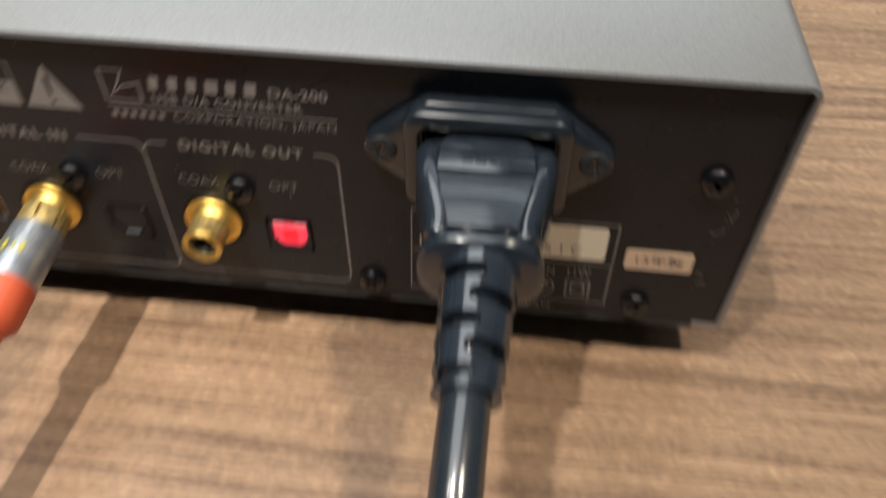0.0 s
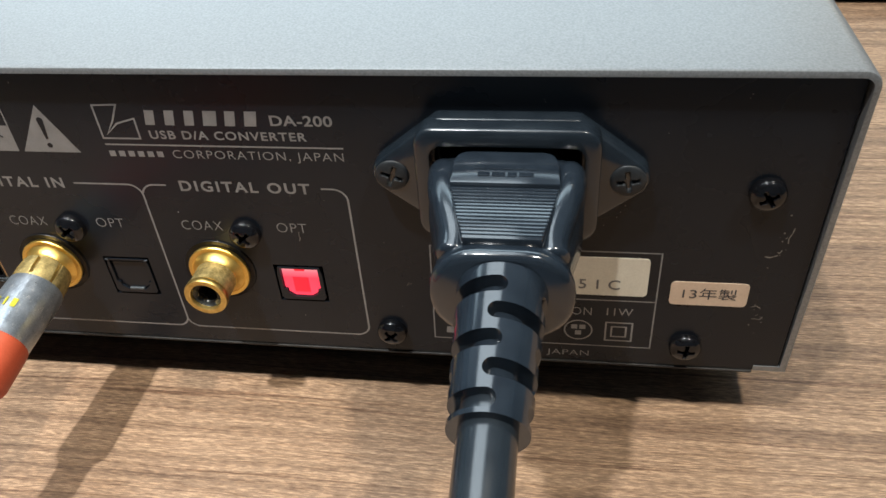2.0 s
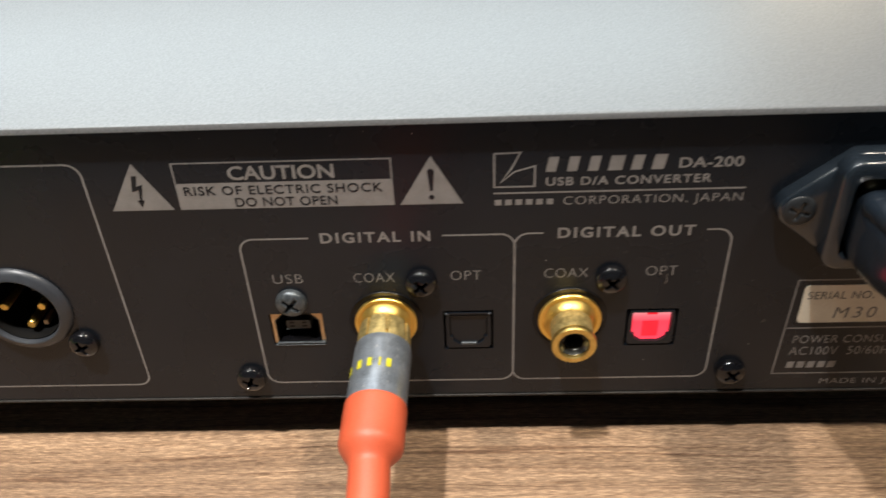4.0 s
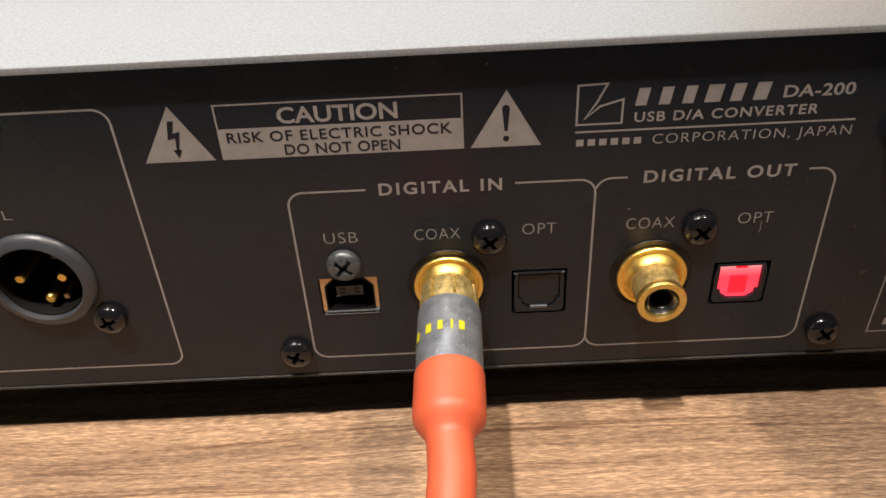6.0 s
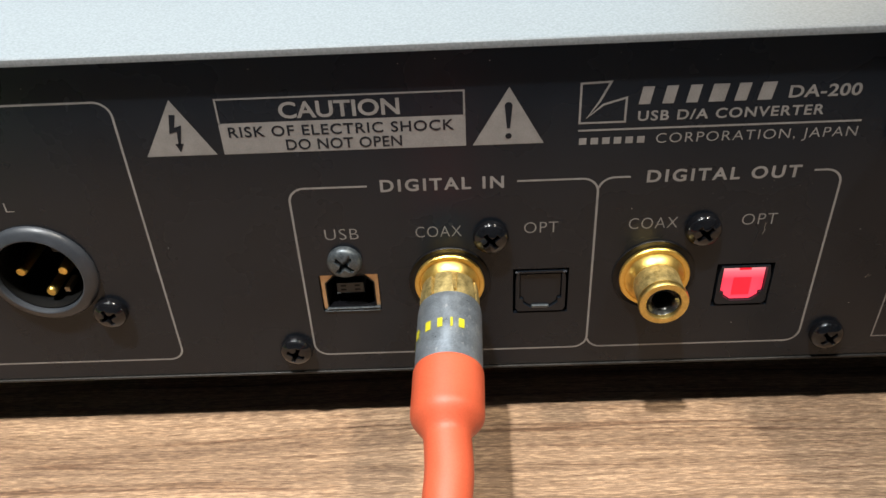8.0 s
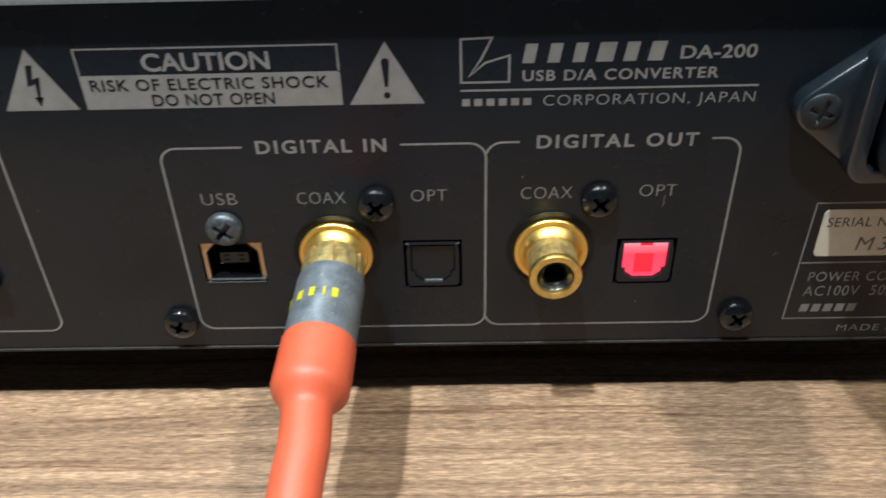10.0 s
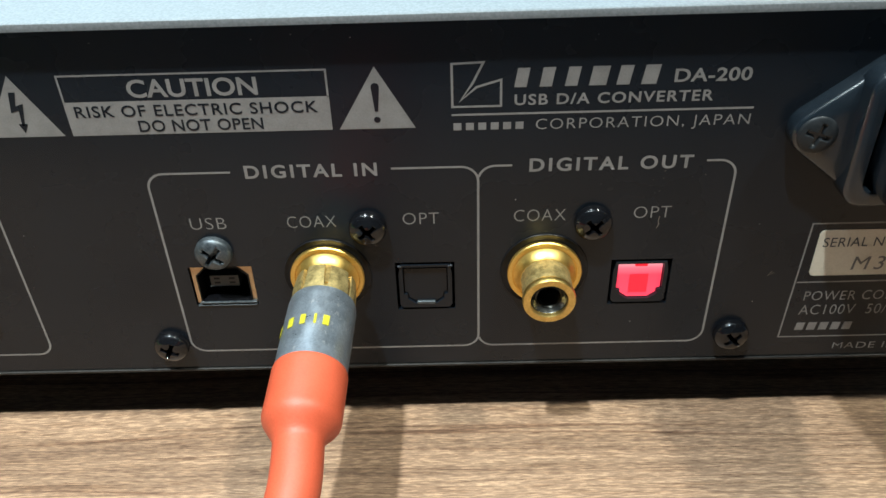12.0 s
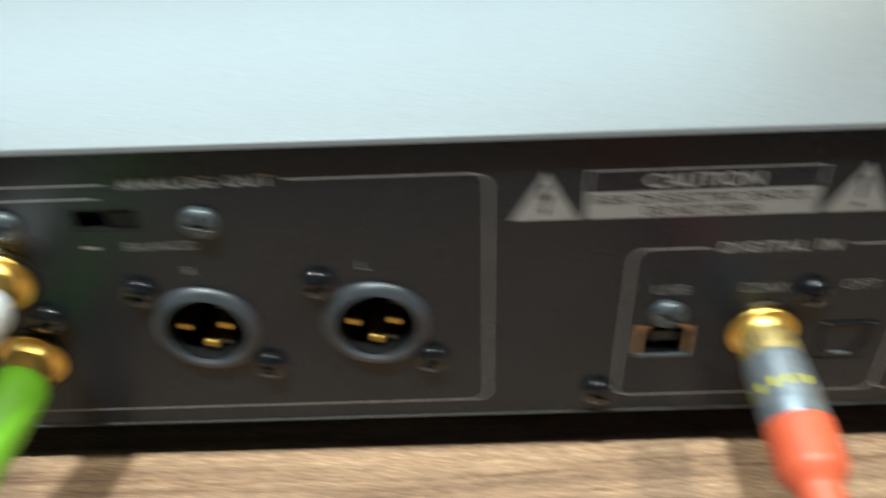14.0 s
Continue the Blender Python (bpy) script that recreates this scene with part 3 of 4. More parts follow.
def paper_label(name, x0, x1, z0, z1, mat, label):
    bm = bmesh.new()
    prism(bm, rounded(x0, x1, up(z0), up(z1), 0.09, 4), 0.0, -0.012)
    return part(name, bm, mat, rear, label)


serial = paper_label("serial_label", 10.94, 14.88, 3.17, 4.14, CREAM, "cream paper serial label")
lettering("SERIAL NO.", 11.03, 12.30, 3.79, 3.985, PRINT, serial, 0.0, 1.05, -0.016)
lettering("M30", 11.62, 12.45, 3.285, 3.575, STAMP, serial, 0.0, 1.3, -0.016, slant=0.10)
lettering("51C", 13.60, 14.37, 3.33, 3.58, STAMP, serial, 0.01, 1.6, -0.016)
year = paper_label("year_label", 15.30, 16.71, 3.015, 3.61, PEACH, "small peach paper year label")
lettering("13\u5e74\u88fd", 15.53, 16.51, 3.18, 3.46, PRINT, year, 0.0, 1.0, -0.016)


# flakes of paint gone near the edge
chips = random.Random(5)
for cx, cz, wide, high, count in ((17.05, 4.55, 0.10, 0.45, 11), (16.95, 2.75, 0.10, 0.28, 9), (12.6, 7.55, 2.0, 0.12, 5), (14.2, 5.2, 0.15, 0.15, 4), (8.2, 5.2, 0.3, 0.2, 6), (-1.0, 7.75, 2.5, 0.08, 5)):
    for k in range(count):
        fx, fz, q = chips.gauss(cx, wide), chips.gauss(cz, high), chips.uniform(0.006, 0.019)
        turn = chips.uniform(0, 6.28)
        bm = bmesh.new()
        patch(bm, [(fx + q * chips.uniform(0.5, 1.4) * math.cos(turn + v * 1.2566), fz + q * chips.uniform(0.5, 1.4) * math.sin(turn + v * 1.2566)) for v in range(5)])
        part("paint_chip", bm, SCUFF, rear)
for fx, fz in ((-2.2, 4.4), (3.5, 7.75), (7.0, 7.7), (9.9, 4.3), (8.0, 2.2), (-6.0, 6.2), (1.9, 2.2), (10.1, 2.6), (5.9, 4.9), (14.9, 6.9)):
    q = chips.uniform(0.006, 0.012)
    bm = bmesh.new()
    patch(bm, [(fx + q * chips.uniform(0.6, 1.5) * math.cos(v * 1.2566), fz + q * chips.uniform(0.6, 1.5) * math.sin(v * 1.2566)) for v in range(5)])
    part("paint_chip", bm, CHIP, rear)
# scuffs worn through the paint near the edge, and one scratch
for pts, w in (([(17.22, 4.98), (17.20, 4.86), (17.16, 4.74), (17.17, 4.62)], 0.02), ([(17.05, 4.34), (16.92, 4.28), (16.83, 4.30)], 0.03), ([(17.10, 4.46), (17.06, 4.38)], 0.02),
               ([(16.80, 3.02), (16.90, 3.06), (16.98, 3.00)], 0.022), ([(16.86, 2.72), (17.02, 2.70), (17.06, 2.78)], 0.02), ([(8.245, 4.50), (8.235, 4.40), (8.25, 4.34), (8.22, 4.26)], 0.014),
               ([(14.00, 5.30), (14.08, 5.38), (14.17, 5.36)], 0.014), ([(10.35, 3.25), (10.25, 3.20), (10.30, 3.28)], 0.012)):
    bm = bmesh.new()
    stroke(bm, pts, w)
    part("scuff_mark", bm, SCUFF, rear)


# ---------------------------------------------------------------- screws
def screw_mesh(name, radius, height, reach_most=0.52, arm_wide=0.11):
    """A domed head with a cross cut into it; it faces towards -y."""
    bm = bmesh.new()
    n, rings = 64, [0.0, 0.06, 0.11, 0.16, 0.20, 0.24, 0.28, 0.33, 0.38, 0.43, 0.48, 0.52, 0.56, 0.60, 0.70, 0.80, 0.90, 0.97, 1.0]

    def lift(x, z):
        rr = min(1.0, math.hypot(x, z))
        h = height * (0.35 + 0.65 * math.sqrt(max(0.0, 1 - rr ** 2.4)))
        arm, reach = min(abs(x), abs(z)), max(abs(x), abs(z))
        wide = arm_wide + 0.06 * max(0.0, 1 - reach / 0.3)
        if arm < wide and reach < reach_most:
            h -= height * 0.85 * min(1.0, (reach_most - reach) / 0.22 + 0.2) * min(1.0, (wide - arm) / 0.03)
        return h

    loops = []
    for q in rings:
        if q == 0:
            loops.append([bm.verts.new((0, -lift(0, 0), 0))])
            continue
        loops.append([bm.verts.new((radius * q * math.cos(2 * math.pi * i / n), -lift(q * math.cos(2 * math.pi * i / n), q * math.sin(2 * math.pi * i / n)), radius * q * math.sin(2 * math.pi * i / n))) for i in range(n)])
    loops.append([bm.verts.new((v.co.x, 0.0, v.co.z)) for v in loops[-1]])
    for a, b in zip(loops, loops[1:]):
        for i in range(n):
            j = (i + 1) % n
            bm.faces.new((a[0], b[j], b[i]) if len(a) == 1 else (a[i], a[j], b[j], b[i]))
    bmesh.ops.recalc_face_normals(bm, faces=bm.faces)
    bmesh.ops.scale(bm, vec=(CM, CM, CM), verts=bm.verts)
    mesh = bpy.data.meshes.new(name)
    bm.to_mesh(mesh)
    bm.free()
    mesh.shade_smooth()
    mesh.set_sharp_from_angle(angle=radians(38))
    return mesh


PAN = screw_mesh("screw", 0.312, 0.23)
PAN.materials.append(BLACK_METAL)
PALE = screw_mesh("screw", 0.31, 0.20, 0.60, 0.13)
PALE.materials.append(ZINC)
FLAT = screw_mesh("screw", 0.30, 0.09, 0.62, 0.13)
FLAT.materials.append(BLACK_OXIDE)


def screw(mesh, x, z, parent, turn=0.0, y=0.0, label=""):
    ob = new("screw", mesh)
    ob.parent = parent
    ob.location = Vector((x, y, z)) * CM
    ob.rotation_euler = (0, radians(turn), 0)
    if label:
        tagged(ob, label=label)


for k, (x, z) in enumerate(((16.63, 5.73), (15.74, 1.88), (9.83, 1.87), (-0.27, 1.87), (7.17, 4.43), (3.49, 4.43), (-5.60, 5.00), (-3.60, 2.97), (-8.87, 4.90), (-6.79, 2.93), (-10.75, 4.32))):
    screw(PAN, x, up(z), unit, (13, 50, 5, -20, 3, 8, 35, 22, 61, 10, 40)[k] + 45)
screw(PALE, 0.88, up(3.98), unit, 40, label="dull zinc-plated screw")
screw(PALE, -7.45, up(6.48), unit, 15, label="dull zinc-plated screw")
screw(PALE, -10.85, up(6.52), unit, 70, label="dull zinc-plated screw")


# ---------------------------------------------------------------- sockets
def rca_socket(x, z, label):
    """A gold jack on a black insulating ring, with its bore left open."""
    bm = bmesh.new()
    lathe(bm, [(0.40, 0.0), (0.742, 0.0), (0.742, -0.02), (0.735, -0.03), (0.72, -0.03), (0.705, -0.018), (0.66, -0.015), (0.40, -0.015)], (x, 0, z), 48)
    part("insulating_ring", bm, JET, unit, smooth=40)
    bm = bmesh.new()
    lathe(bm, [(0.30, -0.02), (0.62, -0.03), (0.632, -0.10), (0.618, -0.122), (0.550, -0.127), (0.535, -0.118), (0.522, -0.127), (0.450, -0.205), (0.424, -0.27), (0.40, -0.28)], (x, 0, z), 48)
    jack = part("socket_flange", bm, GOLD, unit, label, smooth=32)
    bm = bmesh.new()
    lathe(bm, [(0.40, 0.03), (0.42, 0.02), (0.415, -0.25), (0.41, -0.70), (0.413, -0.73), (0.40, -0.75)], (x, 0, z), 48)
    barrel = part("barrel", bm, BRASS, jack, smooth=32)
    bm = bmesh.new()
    lathe(bm, [(0.39, -0.72), (0.413, -0.73), (0.432, -0.76), (0.436, -0.845), (0.42, -0.875), (0.325, -0.875), (0.305, -0.86), (0.30, -0.55)], (x, 0, z), 48)
    part("rim", bm, GILT, barrel, smooth=32)
    bm = bmesh.new()
    lathe(bm, [(0.303, -0.81), (0.285, -0.815), (0.275, -0.80), (0.225, -0.75), (0.20, -0.76), (0.19, -0.745), (0.17, -0.20), (0.0, -0.20)], (x, 0, z), 32)
    part("bore", bm, BORE, jack, "dark grey metal inner ring", smooth=40)
    return jack


rca_socket(*RCA_IN, "gold-plated coaxial input socket")
rca_socket(*RCA_OUT, "gold-plated coaxial output socket with dulled barrel")
rca_socket(*RCA_L, "gold-plated analogue output socket")
rca_socket(*RCA_R, "gold-plated analogue output socket")


def optical_socket(x0, x1, z0, z1, lit):
    w, h = x1 - x0, z1 - z0
    bm = bmesh.new()
    g = 0.05
    outer = [(x0 + g, z0 + g), (x1 - g, z0 + g), (x1 - g, z1 - g), (x0 + g, z1 - g)]
    # the mouth: square above, stepped and cut at the lower corners
    a, b = x0 + 0.12 * w, x1 - 0.12 * w
    t, u = z1 - 0.09 * h, z0 + 0.13 * h
    k0, k1 = 0.065 * w, 0.20 * w
    mouth = [(a + k1, u), (b - k1, u), (b - k0, u + 0.11 * h), (b - k0, u + 0.20 * h), (b, u + 0.21 * h), (b, t), (a, t), (a, u + 0.21 * h), (a + k0, u + 0.20 * h), (a + k0, u + 0.11 * h)]
    cx, cz = (a + b) / 2, (t + u) / 2

    def cast(px, pz):
        dx, dz = px - cx, pz - cz
        k = min((abs((outer[1][0] if dx > 0 else outer[0][0]) - cx) / abs(dx)) if abs(dx) > 1e-6 else 9e9, (abs((outer[2][1] if dz > 0 else outer[0][1]) - cz) / abs(dz)) if abs(dz) > 1e-6 else 9e9)
        return (cx + dx * k, cz + dz * k)

    dense = []
    for p, q in zip(mouth, mouth[1:] + mouth[:1]):
        dense += [(p[0] + (q[0] - p[0]) * k / 3, p[1] + (q[1] - p[1]) * k / 3) for k in range(3)]
    frame_prism(bm, [cast(*p) for p in dense], dense, 0.5, -0.015)
    body = part("optical_socket", bm, PANEL, unit, "square optical socket, its shutter lit red" if lit else "square optical socket with closed black shutter", smooth=20)
    bm = bmesh.new()
    s = 0.95
    shutter = [(cx + (p[0] - cx) * s, cz + (p[1] - cz) * s - (0.04 if p[1] == t and not lit else 0.0)) for p in mouth]
    prism(bm, shutter, 0.10, 0.03)
    door = part("shutter", bm, RED_GLOW if lit else PANEL, body, "translucent shutter glowing red" if lit else "")
    bm = bmesh.new()
    if lit:
        prism(bm, [(cx - 0.17, cz - 0.26), (cx + 0.15, cz - 0.26), (cx + 0.15, cz + 0.13), (cx - 0.17, cz + 0.13)], 0.04, 0.02)
        part("lit_window", bm, RED_CORE, door)
        # added red tab for the redder glow at the top centre
        bm = bmesh.new()
        box(bm, cx - 0.10, cx + 0.11, 0.0, 0.08, t - 0.065, t - 0.012, 0.008)
        part("lit_tab", bm, RED_CORE, door)
    else:
        # zinc grey puts the latch's silvery reflection into its colour
        box(bm, cx - 0.16, cx + 0.16, -0.02, 0.06, u - 0.015, u + 0.045, 0.015)
        part("latch", bm, ZINC, body)
        # pale boxes stand in for the glint on the upper corner bevels
        for px in (x0 + 0.075, x1 - 0.075):
            bm = bmesh.new()
            box(bm, px - 0.035, px + 0.035, -0.03, 0.02, z1 - 0.085, z1 - 0.06, 0.008)
            part("bevel_glint", bm, BEZEL, body)
    return body


optical_socket(*TOS_IN, False)
optical_socket(*TOS_OUT, True)


def usb_socket():
    x0, x1, z0, z1 = USB
    g = 0.02
    cx = (x0 + x1) / 2
    w, c = 0.455, 0.17
    a, b = z0 + 0.06, z1 - 0.035
    rim = [(x0 + g, z0 + g), (x1 - g, z0 + g), (x1 - g, z1 - 0.25), (x1 - g, z1 - g), (x0 + g, z1 - g), (x0 + g, z1 - 0.25)]
    shell = [(cx - w, a), (cx + w, a), (cx + w, b - c), (cx + w - c, b), (cx - w + c, b), (cx - w, b - c)]
    inner = [(cx + (p[0] - cx) * 0.95, (a + b) / 2 + (p[1] - (a + b) / 2) * 0.95) for p in shell]
    bm = bmesh.new()
    frame_prism(bm, rim, shell, 0.09, 0.045)
    body = part("usb_socket", bm, COPPER, unit, "square data socket with metal shell and chamfered top")
    bm = bmesh.new()
    frame_prism(bm, shell, inner, 1.2, 0.03)
    part("shell", bm, CONTACT, body)
    bm = bmesh.new()
    prism(bm, inner, 1.2, 1.1)
    part("cavity", bm, CONTACT, body)
    bm = bmesh.new()
    box(bm, cx - 0.26, cx + 0.24, 0.95, 0.14, b - 0.47, b - 0.24, 0.015)
    tongue = part("tongue", bm, GREY_TONGUE, body)
    for dx in (-0.14, 0.12):
        for dz in (-0.40, -0.31):
            bm = bmesh.new()
            box(bm, cx + dx - 0.05, cx + dx + 0.05, 0.15, 0.136, b + dz - 0.018, b + dz + 0.018)
            part("contact", bm, CONTACT, tongue)
    bm = bmesh.new()
    box(bm, cx - w + 0.03, cx + w - 0.03, 1.0, 0.02, a + 0.012, a + 0.022, 0.003)
    part("floor_plate", bm, BLACK_METAL, body)
    for x2, x3, y0, za, zb in ((x0 + 0.08, x1 - 0.02, -0.025, a - 0.012, a + 0.010), (x0 + 0.03, x1 - 0.03, -0.018, z0 - 0.014, z0 + 0.006)):
        bm = bmesh.new()
        box(bm, x2, x3, y0, 0.05, za, zb, 0.006)
        part("lip", bm, ZINC, body)


usb_socket()


def xlr_socket(x, z):
    bm = bmesh.new()
    lathe(bm, [(0.96, 0.3), (0.96, 0.02), (1.01, 0.0), (1.01, -0.03), (0.995, -0.06), (0.965, -0.10), (0.93, -0.125), (0.83, -0.165), (0.80, -0.17), (0.78, -0.155), (0.77, -0.10), (0.77, 0.25), (0.77, 1.35), (0.0, 1.35)], (x, 0, z), 64)
    body = part("xlr_socket", bm, BEZEL, unit, "round three-pin balanced socket with grey rim", smooth=35)
    bm = bmesh.new()
    lathe(bm, [(0.0, 1.25), (0.74, 1.25), (0.766, 1.2), (0.766, -0.05), (0.742, -0.07), (0.742, 1.15), (0.0, 1.15)], (x, 0, z), 48)
    part("liner", bm, CONTACT, body, smooth=35)
    for dx, dz in ((-0.39, 0.10), (0.39, 0.10), (0.03, -0.37)):
        bm = bmesh.new()
        lathe(bm, [(0.0, 0.10), (0.075, 0.102), (0.092, 0.12), (0.098, 0.15), (0.098, 1.2), (0.0, 1.2)], (x + dx - 0.07, 0, z + dz - 0.145), 20)
        part("pin", bm, GOLD, body, smooth=40)
    bm = bmesh.new()
    box(bm, x + 0.34, x + 0.58, -0.04, 1.1, z + 0.46, z + 0.62, 0.04)
    part("key", bm, JET, body)
    bm = bmesh.new()
    box(bm, x + 0.16, x + 0.27, 0.20, 0.60, z - 0.60, z - 0.48, 0.02)
    part("latch", bm, COPPER, body)


xlr_socket(*XLR_R)
xlr_socket(*XLR_L)

# small slide switch
x0, x1, z0, z1 = SWITCH
bm = bmesh.new()
frame_prism(bm, rounded(x0, x1, z0, z1, 0.04, 2), rounded(x0 + 0.05, x1 - 0.05, z0 + 0.05, z1 - 0.05, 0.03, 2), 0.35, 0.0)
box(bm, x0 + 0.03, x1 - 0.03, 0.30, 0.36, z0 + 0.03, z1 - 0.03)
switch = part("slide_switch", bm, JET, unit, "small black slide switch")
bm = bmesh.new()
box(bm, x1 - 0.56, x1 - 0.06, 0.02, 0.34, z0 + 0.06, z1 - 0.06, 0.03)
part("knob", bm, CONTACT, switch)


# ---------------------------------------------------------------- mains inlet
def hull(points):
    pts = sorted(set((round(a, 5), round(b, 5)) for a, b in points))

    def half(seq):
        out = []
        for p in seq:
            while len(out) > 1 and (out[-1][0] - out[-2][0]) * (p[1] - out[-2][1]) - (out[-1][1] - out[-2][1]) * (p[0] - out[-2][0]) <= 0:
                out.pop()
            out.append(p)
        return out[:-1]

    return half(pts) + half(reversed(pts))


def mains_inlet():
    cx, cz = IEC
    lobes = arc(cx - 1.99, cz, 0.37, 0, 345, 24) + arc(cx + 1.99, cz, 0.37, 0, 345, 24)
    corners = [p for sx in (-1, 1) for sz in (-1, 1) for p in arc(cx + sx * 1.12, cz + sz * 0.93, 0.18, 0, 345, 24)]
    outline = hull(lobes + corners)
    hole = rounded(cx - 1.23, cx + 1.23, cz - 0.86, cz + 0.74, 0.2, 5)

    def inner(px, pz):
        ang = math.atan2(pz - cz, px - cx)
        best = min(hole, key=lambda h: abs((math.atan2(h[1] - cz, h[0] - cx) - ang + math.pi) % (2 * math.pi) - math.pi))
        return best

    bm = bmesh.new()
    outer = outline
    loops = []
    for y, d in ((0.0, 0.0), (-0.24, 0.0), (-0.29, 0.03), (-0.31, 0.07)):
        k = [(cx + (px - cx) * (1 - d / 2.42), cz + (pz - cz) * (1 - d / 1.1)) for px, pz in outer]
        loops.append([bm.verts.new((px, y, pz)) for px, pz in k])
    for y in (-0.31, 1.6):
        loops.append([bm.verts.new((inner(px, pz)[0], y, inner(px, pz)[1])) for px, pz in outer])
    n = len(outer)
    for a, b in zip(loops, loops[1:]):
        for i in range(n):
            j = (i + 1) % n
            bm.faces.new((a[i], a[j], b[j], b[i]))
    bm.faces.new(loops[-1])
    bmesh.ops.remove_doubles(bm, verts=bm.verts, dist=1e-5)
    body = part("mains_inlet", bm, INLET, unit, "black moulded mains inlet with winged flange", smooth=35)
    bm = bmesh.new()
    ro, ri = rounded(cx - 1.53, cx + 1.53, cz - 1.10, cz + 1.09, 0.34, 8), rounded(cx - 1.28, cx + 1.28, cz - 0.88, cz + 0.78, 0.22, 8)
    rm = rounded(cx - 1.515, cx + 1.515, cz - 1.085, cz + 1.075, 0.33, 8)
    rn = rounded(cx - 1.46, cx + 1.46, cz - 1.03, cz + 1.02, 0.29, 8)
    loops = [[bm.verts.new((px, y, pz)) for px, pz in line] for line, y in ((ro, -0.20), (ro, -0.56), (rm, -0.59), (rn, -0.62), (ri, -0.60), (ri, -0.20))]
    n = len(ro)
    for a, b in zip(loops, loops[1:]):
        for i in range(n):
            bm.faces.new((a[i], a[(i + 1) % n], b[(i + 1) % n], b[i]))
    part("raised_rim", bm, INLET, body, smooth=40)
    screw(FLAT, cx - 2.0, cz, body, 20, -0.285)
    screw(FLAT, cx + 2.0, cz, body, -8, -0.285)


mains_inlet()

# ---------------------------------------------------------------- mains cord in the inlet
cord = thing("power_cord", "black moulded power plug and cord in the mains inlet", "power cord", (12.3, -0.3, IEC[1]))


def section(w, h, r, n=6):
    return rounded(-w / 2, w / 2, -h / 2, h / 2, r, n)


def loft(bm, stations, centre=lambda y: (0.0, 0.0)):
    """Rounded-box sections (y, width, height, radius) joined into one skin."""
    loops = []
    for y, w, h, r in stations:
        ox, oz = centre(y)
        loops.append([bm.verts.new((ox + x, y, oz + z)) for x, z in section(w, h, r)])
    n = len(loops[0])
    for a, b in zip(loops, loops[1:]):
        for i in range(n):
            bm.faces.new((a[i], a[(i + 1) % n], b[(i + 1) % n], b[i]))
    bm.faces.new(loops[0])
    bm.faces.new(loops[-1])
    return bm


def lean(y):
    return (-y * 0.04, min(0.0, (y + 0.6)) * 0.035 - 0.16)


bm = bmesh.new()
loft(bm, [(0.9, 2.30, 1.30, 0.3), (-0.30, 2.30, 1.36, 0.3), (-0.34, 2.38, 1.46, 0.36), (-0.40, 2.44, 1.54, 0.42), (-0.55, 2.48, 1.60, 0.46), (-0.9, 2.50, 1.64, 0.50), (-1.3, 2.42, 1.60, 0.54), (-1.7, 2.25, 1.48, 0.58), (-2.05, 2.09, 1.36, 0.60), (-2.24, 2.03, 1.33, 0.60), (-2.36, 2.05, 1.39, 0.64), (-2.46, 2.08, 1.48, 0.68), (-2.55, 2.11, 1.55, 0.71), (-2.64, 2.13, 1.60, 0.72), (-2.70, 2.13, 1.61, 0.72), (-2.76, 2.09, 1.57, 0.72), (-2.80, 1.9, 1.4, 0.65)], lean)
plug = part("plug_body", bm, PLASTIC, cord, smooth=50)
bm = bmesh.new()
# the grip plate on top: a flat tab, then a tapering field of ribs
tab = [(-0.84, -0.68), (-0.79, -0.52), (-0.72, -0.44), (-0.60, -0.40), (0.60, -0.40), (0.72, -0.44), (0.79, -0.52), (0.84, -0.68), (0.86, -1.26), (-0.86, -1.26)]
field = [(-0.86, -1.26), (0.86, -1.26), (0.58, -2.48), (-0.58, -2.48)]
for outline, z0, z1 in ((tab, 0.60, 0.93), (field, 0.55, 0.86)):
    lo = [bm.verts.new((x + lean(yy)[0], yy, z0 - 0.12)) for x, yy in outline]
    hi = [bm.verts.new((x * 0.985 + lean(yy)[0], yy, z1 + lean(yy)[1])) for x, yy in outline]
    for i in range(len(lo)):
        j = (i + 1) % len(lo)
        bm.faces.new((lo[i], lo[j], hi[j], hi[i]))
    bm.faces.new(hi)
    bm.faces.new(lo)
bmesh.ops.bevel(bm, geom=list(bm.edges), offset=0.03, segments=2, profile=0.5, affect="EDGES")
part("grip_plate", bm, PLASTIC, plug, smooth=30)
for sx in (-1, 1):
    bm = bmesh.new()
    ridge = smooth_path([(sx * q + lean(yy)[0], yy, z) for q, yy, z in ((1.02, -0.40, 0.40), (1.00, -0.75, 0.43), (0.96, -1.10, 0.42), (0.86, -1.50, 0.38), (0.76, -1.85, 0.32), (0.71, -2.15, 0.26), (0.73, -2.45, 0.20))], 6)
    tube(bm, ridge, [0.16] + [0.23] * 2 + [0.26] * (len(ridge) - 4) + [0.20], 28)
    part("side_ridge", bm, PLASTIC, plug, smooth=60)
for k in range(14):
    y = -1.33 - k * 0.082
    half = 0.84 - (y + 1.26) / -1.22 * 0.28
    bm = bmesh.new()
    dx, dz = lean(y)
    box(bm, -half + dx, half + dx, y - 0.02, y + 0.02, 0.82 + dz, 0.878 + dz, 0.012, 1)
    part("grip_rib", bm, PLASTIC, plug)
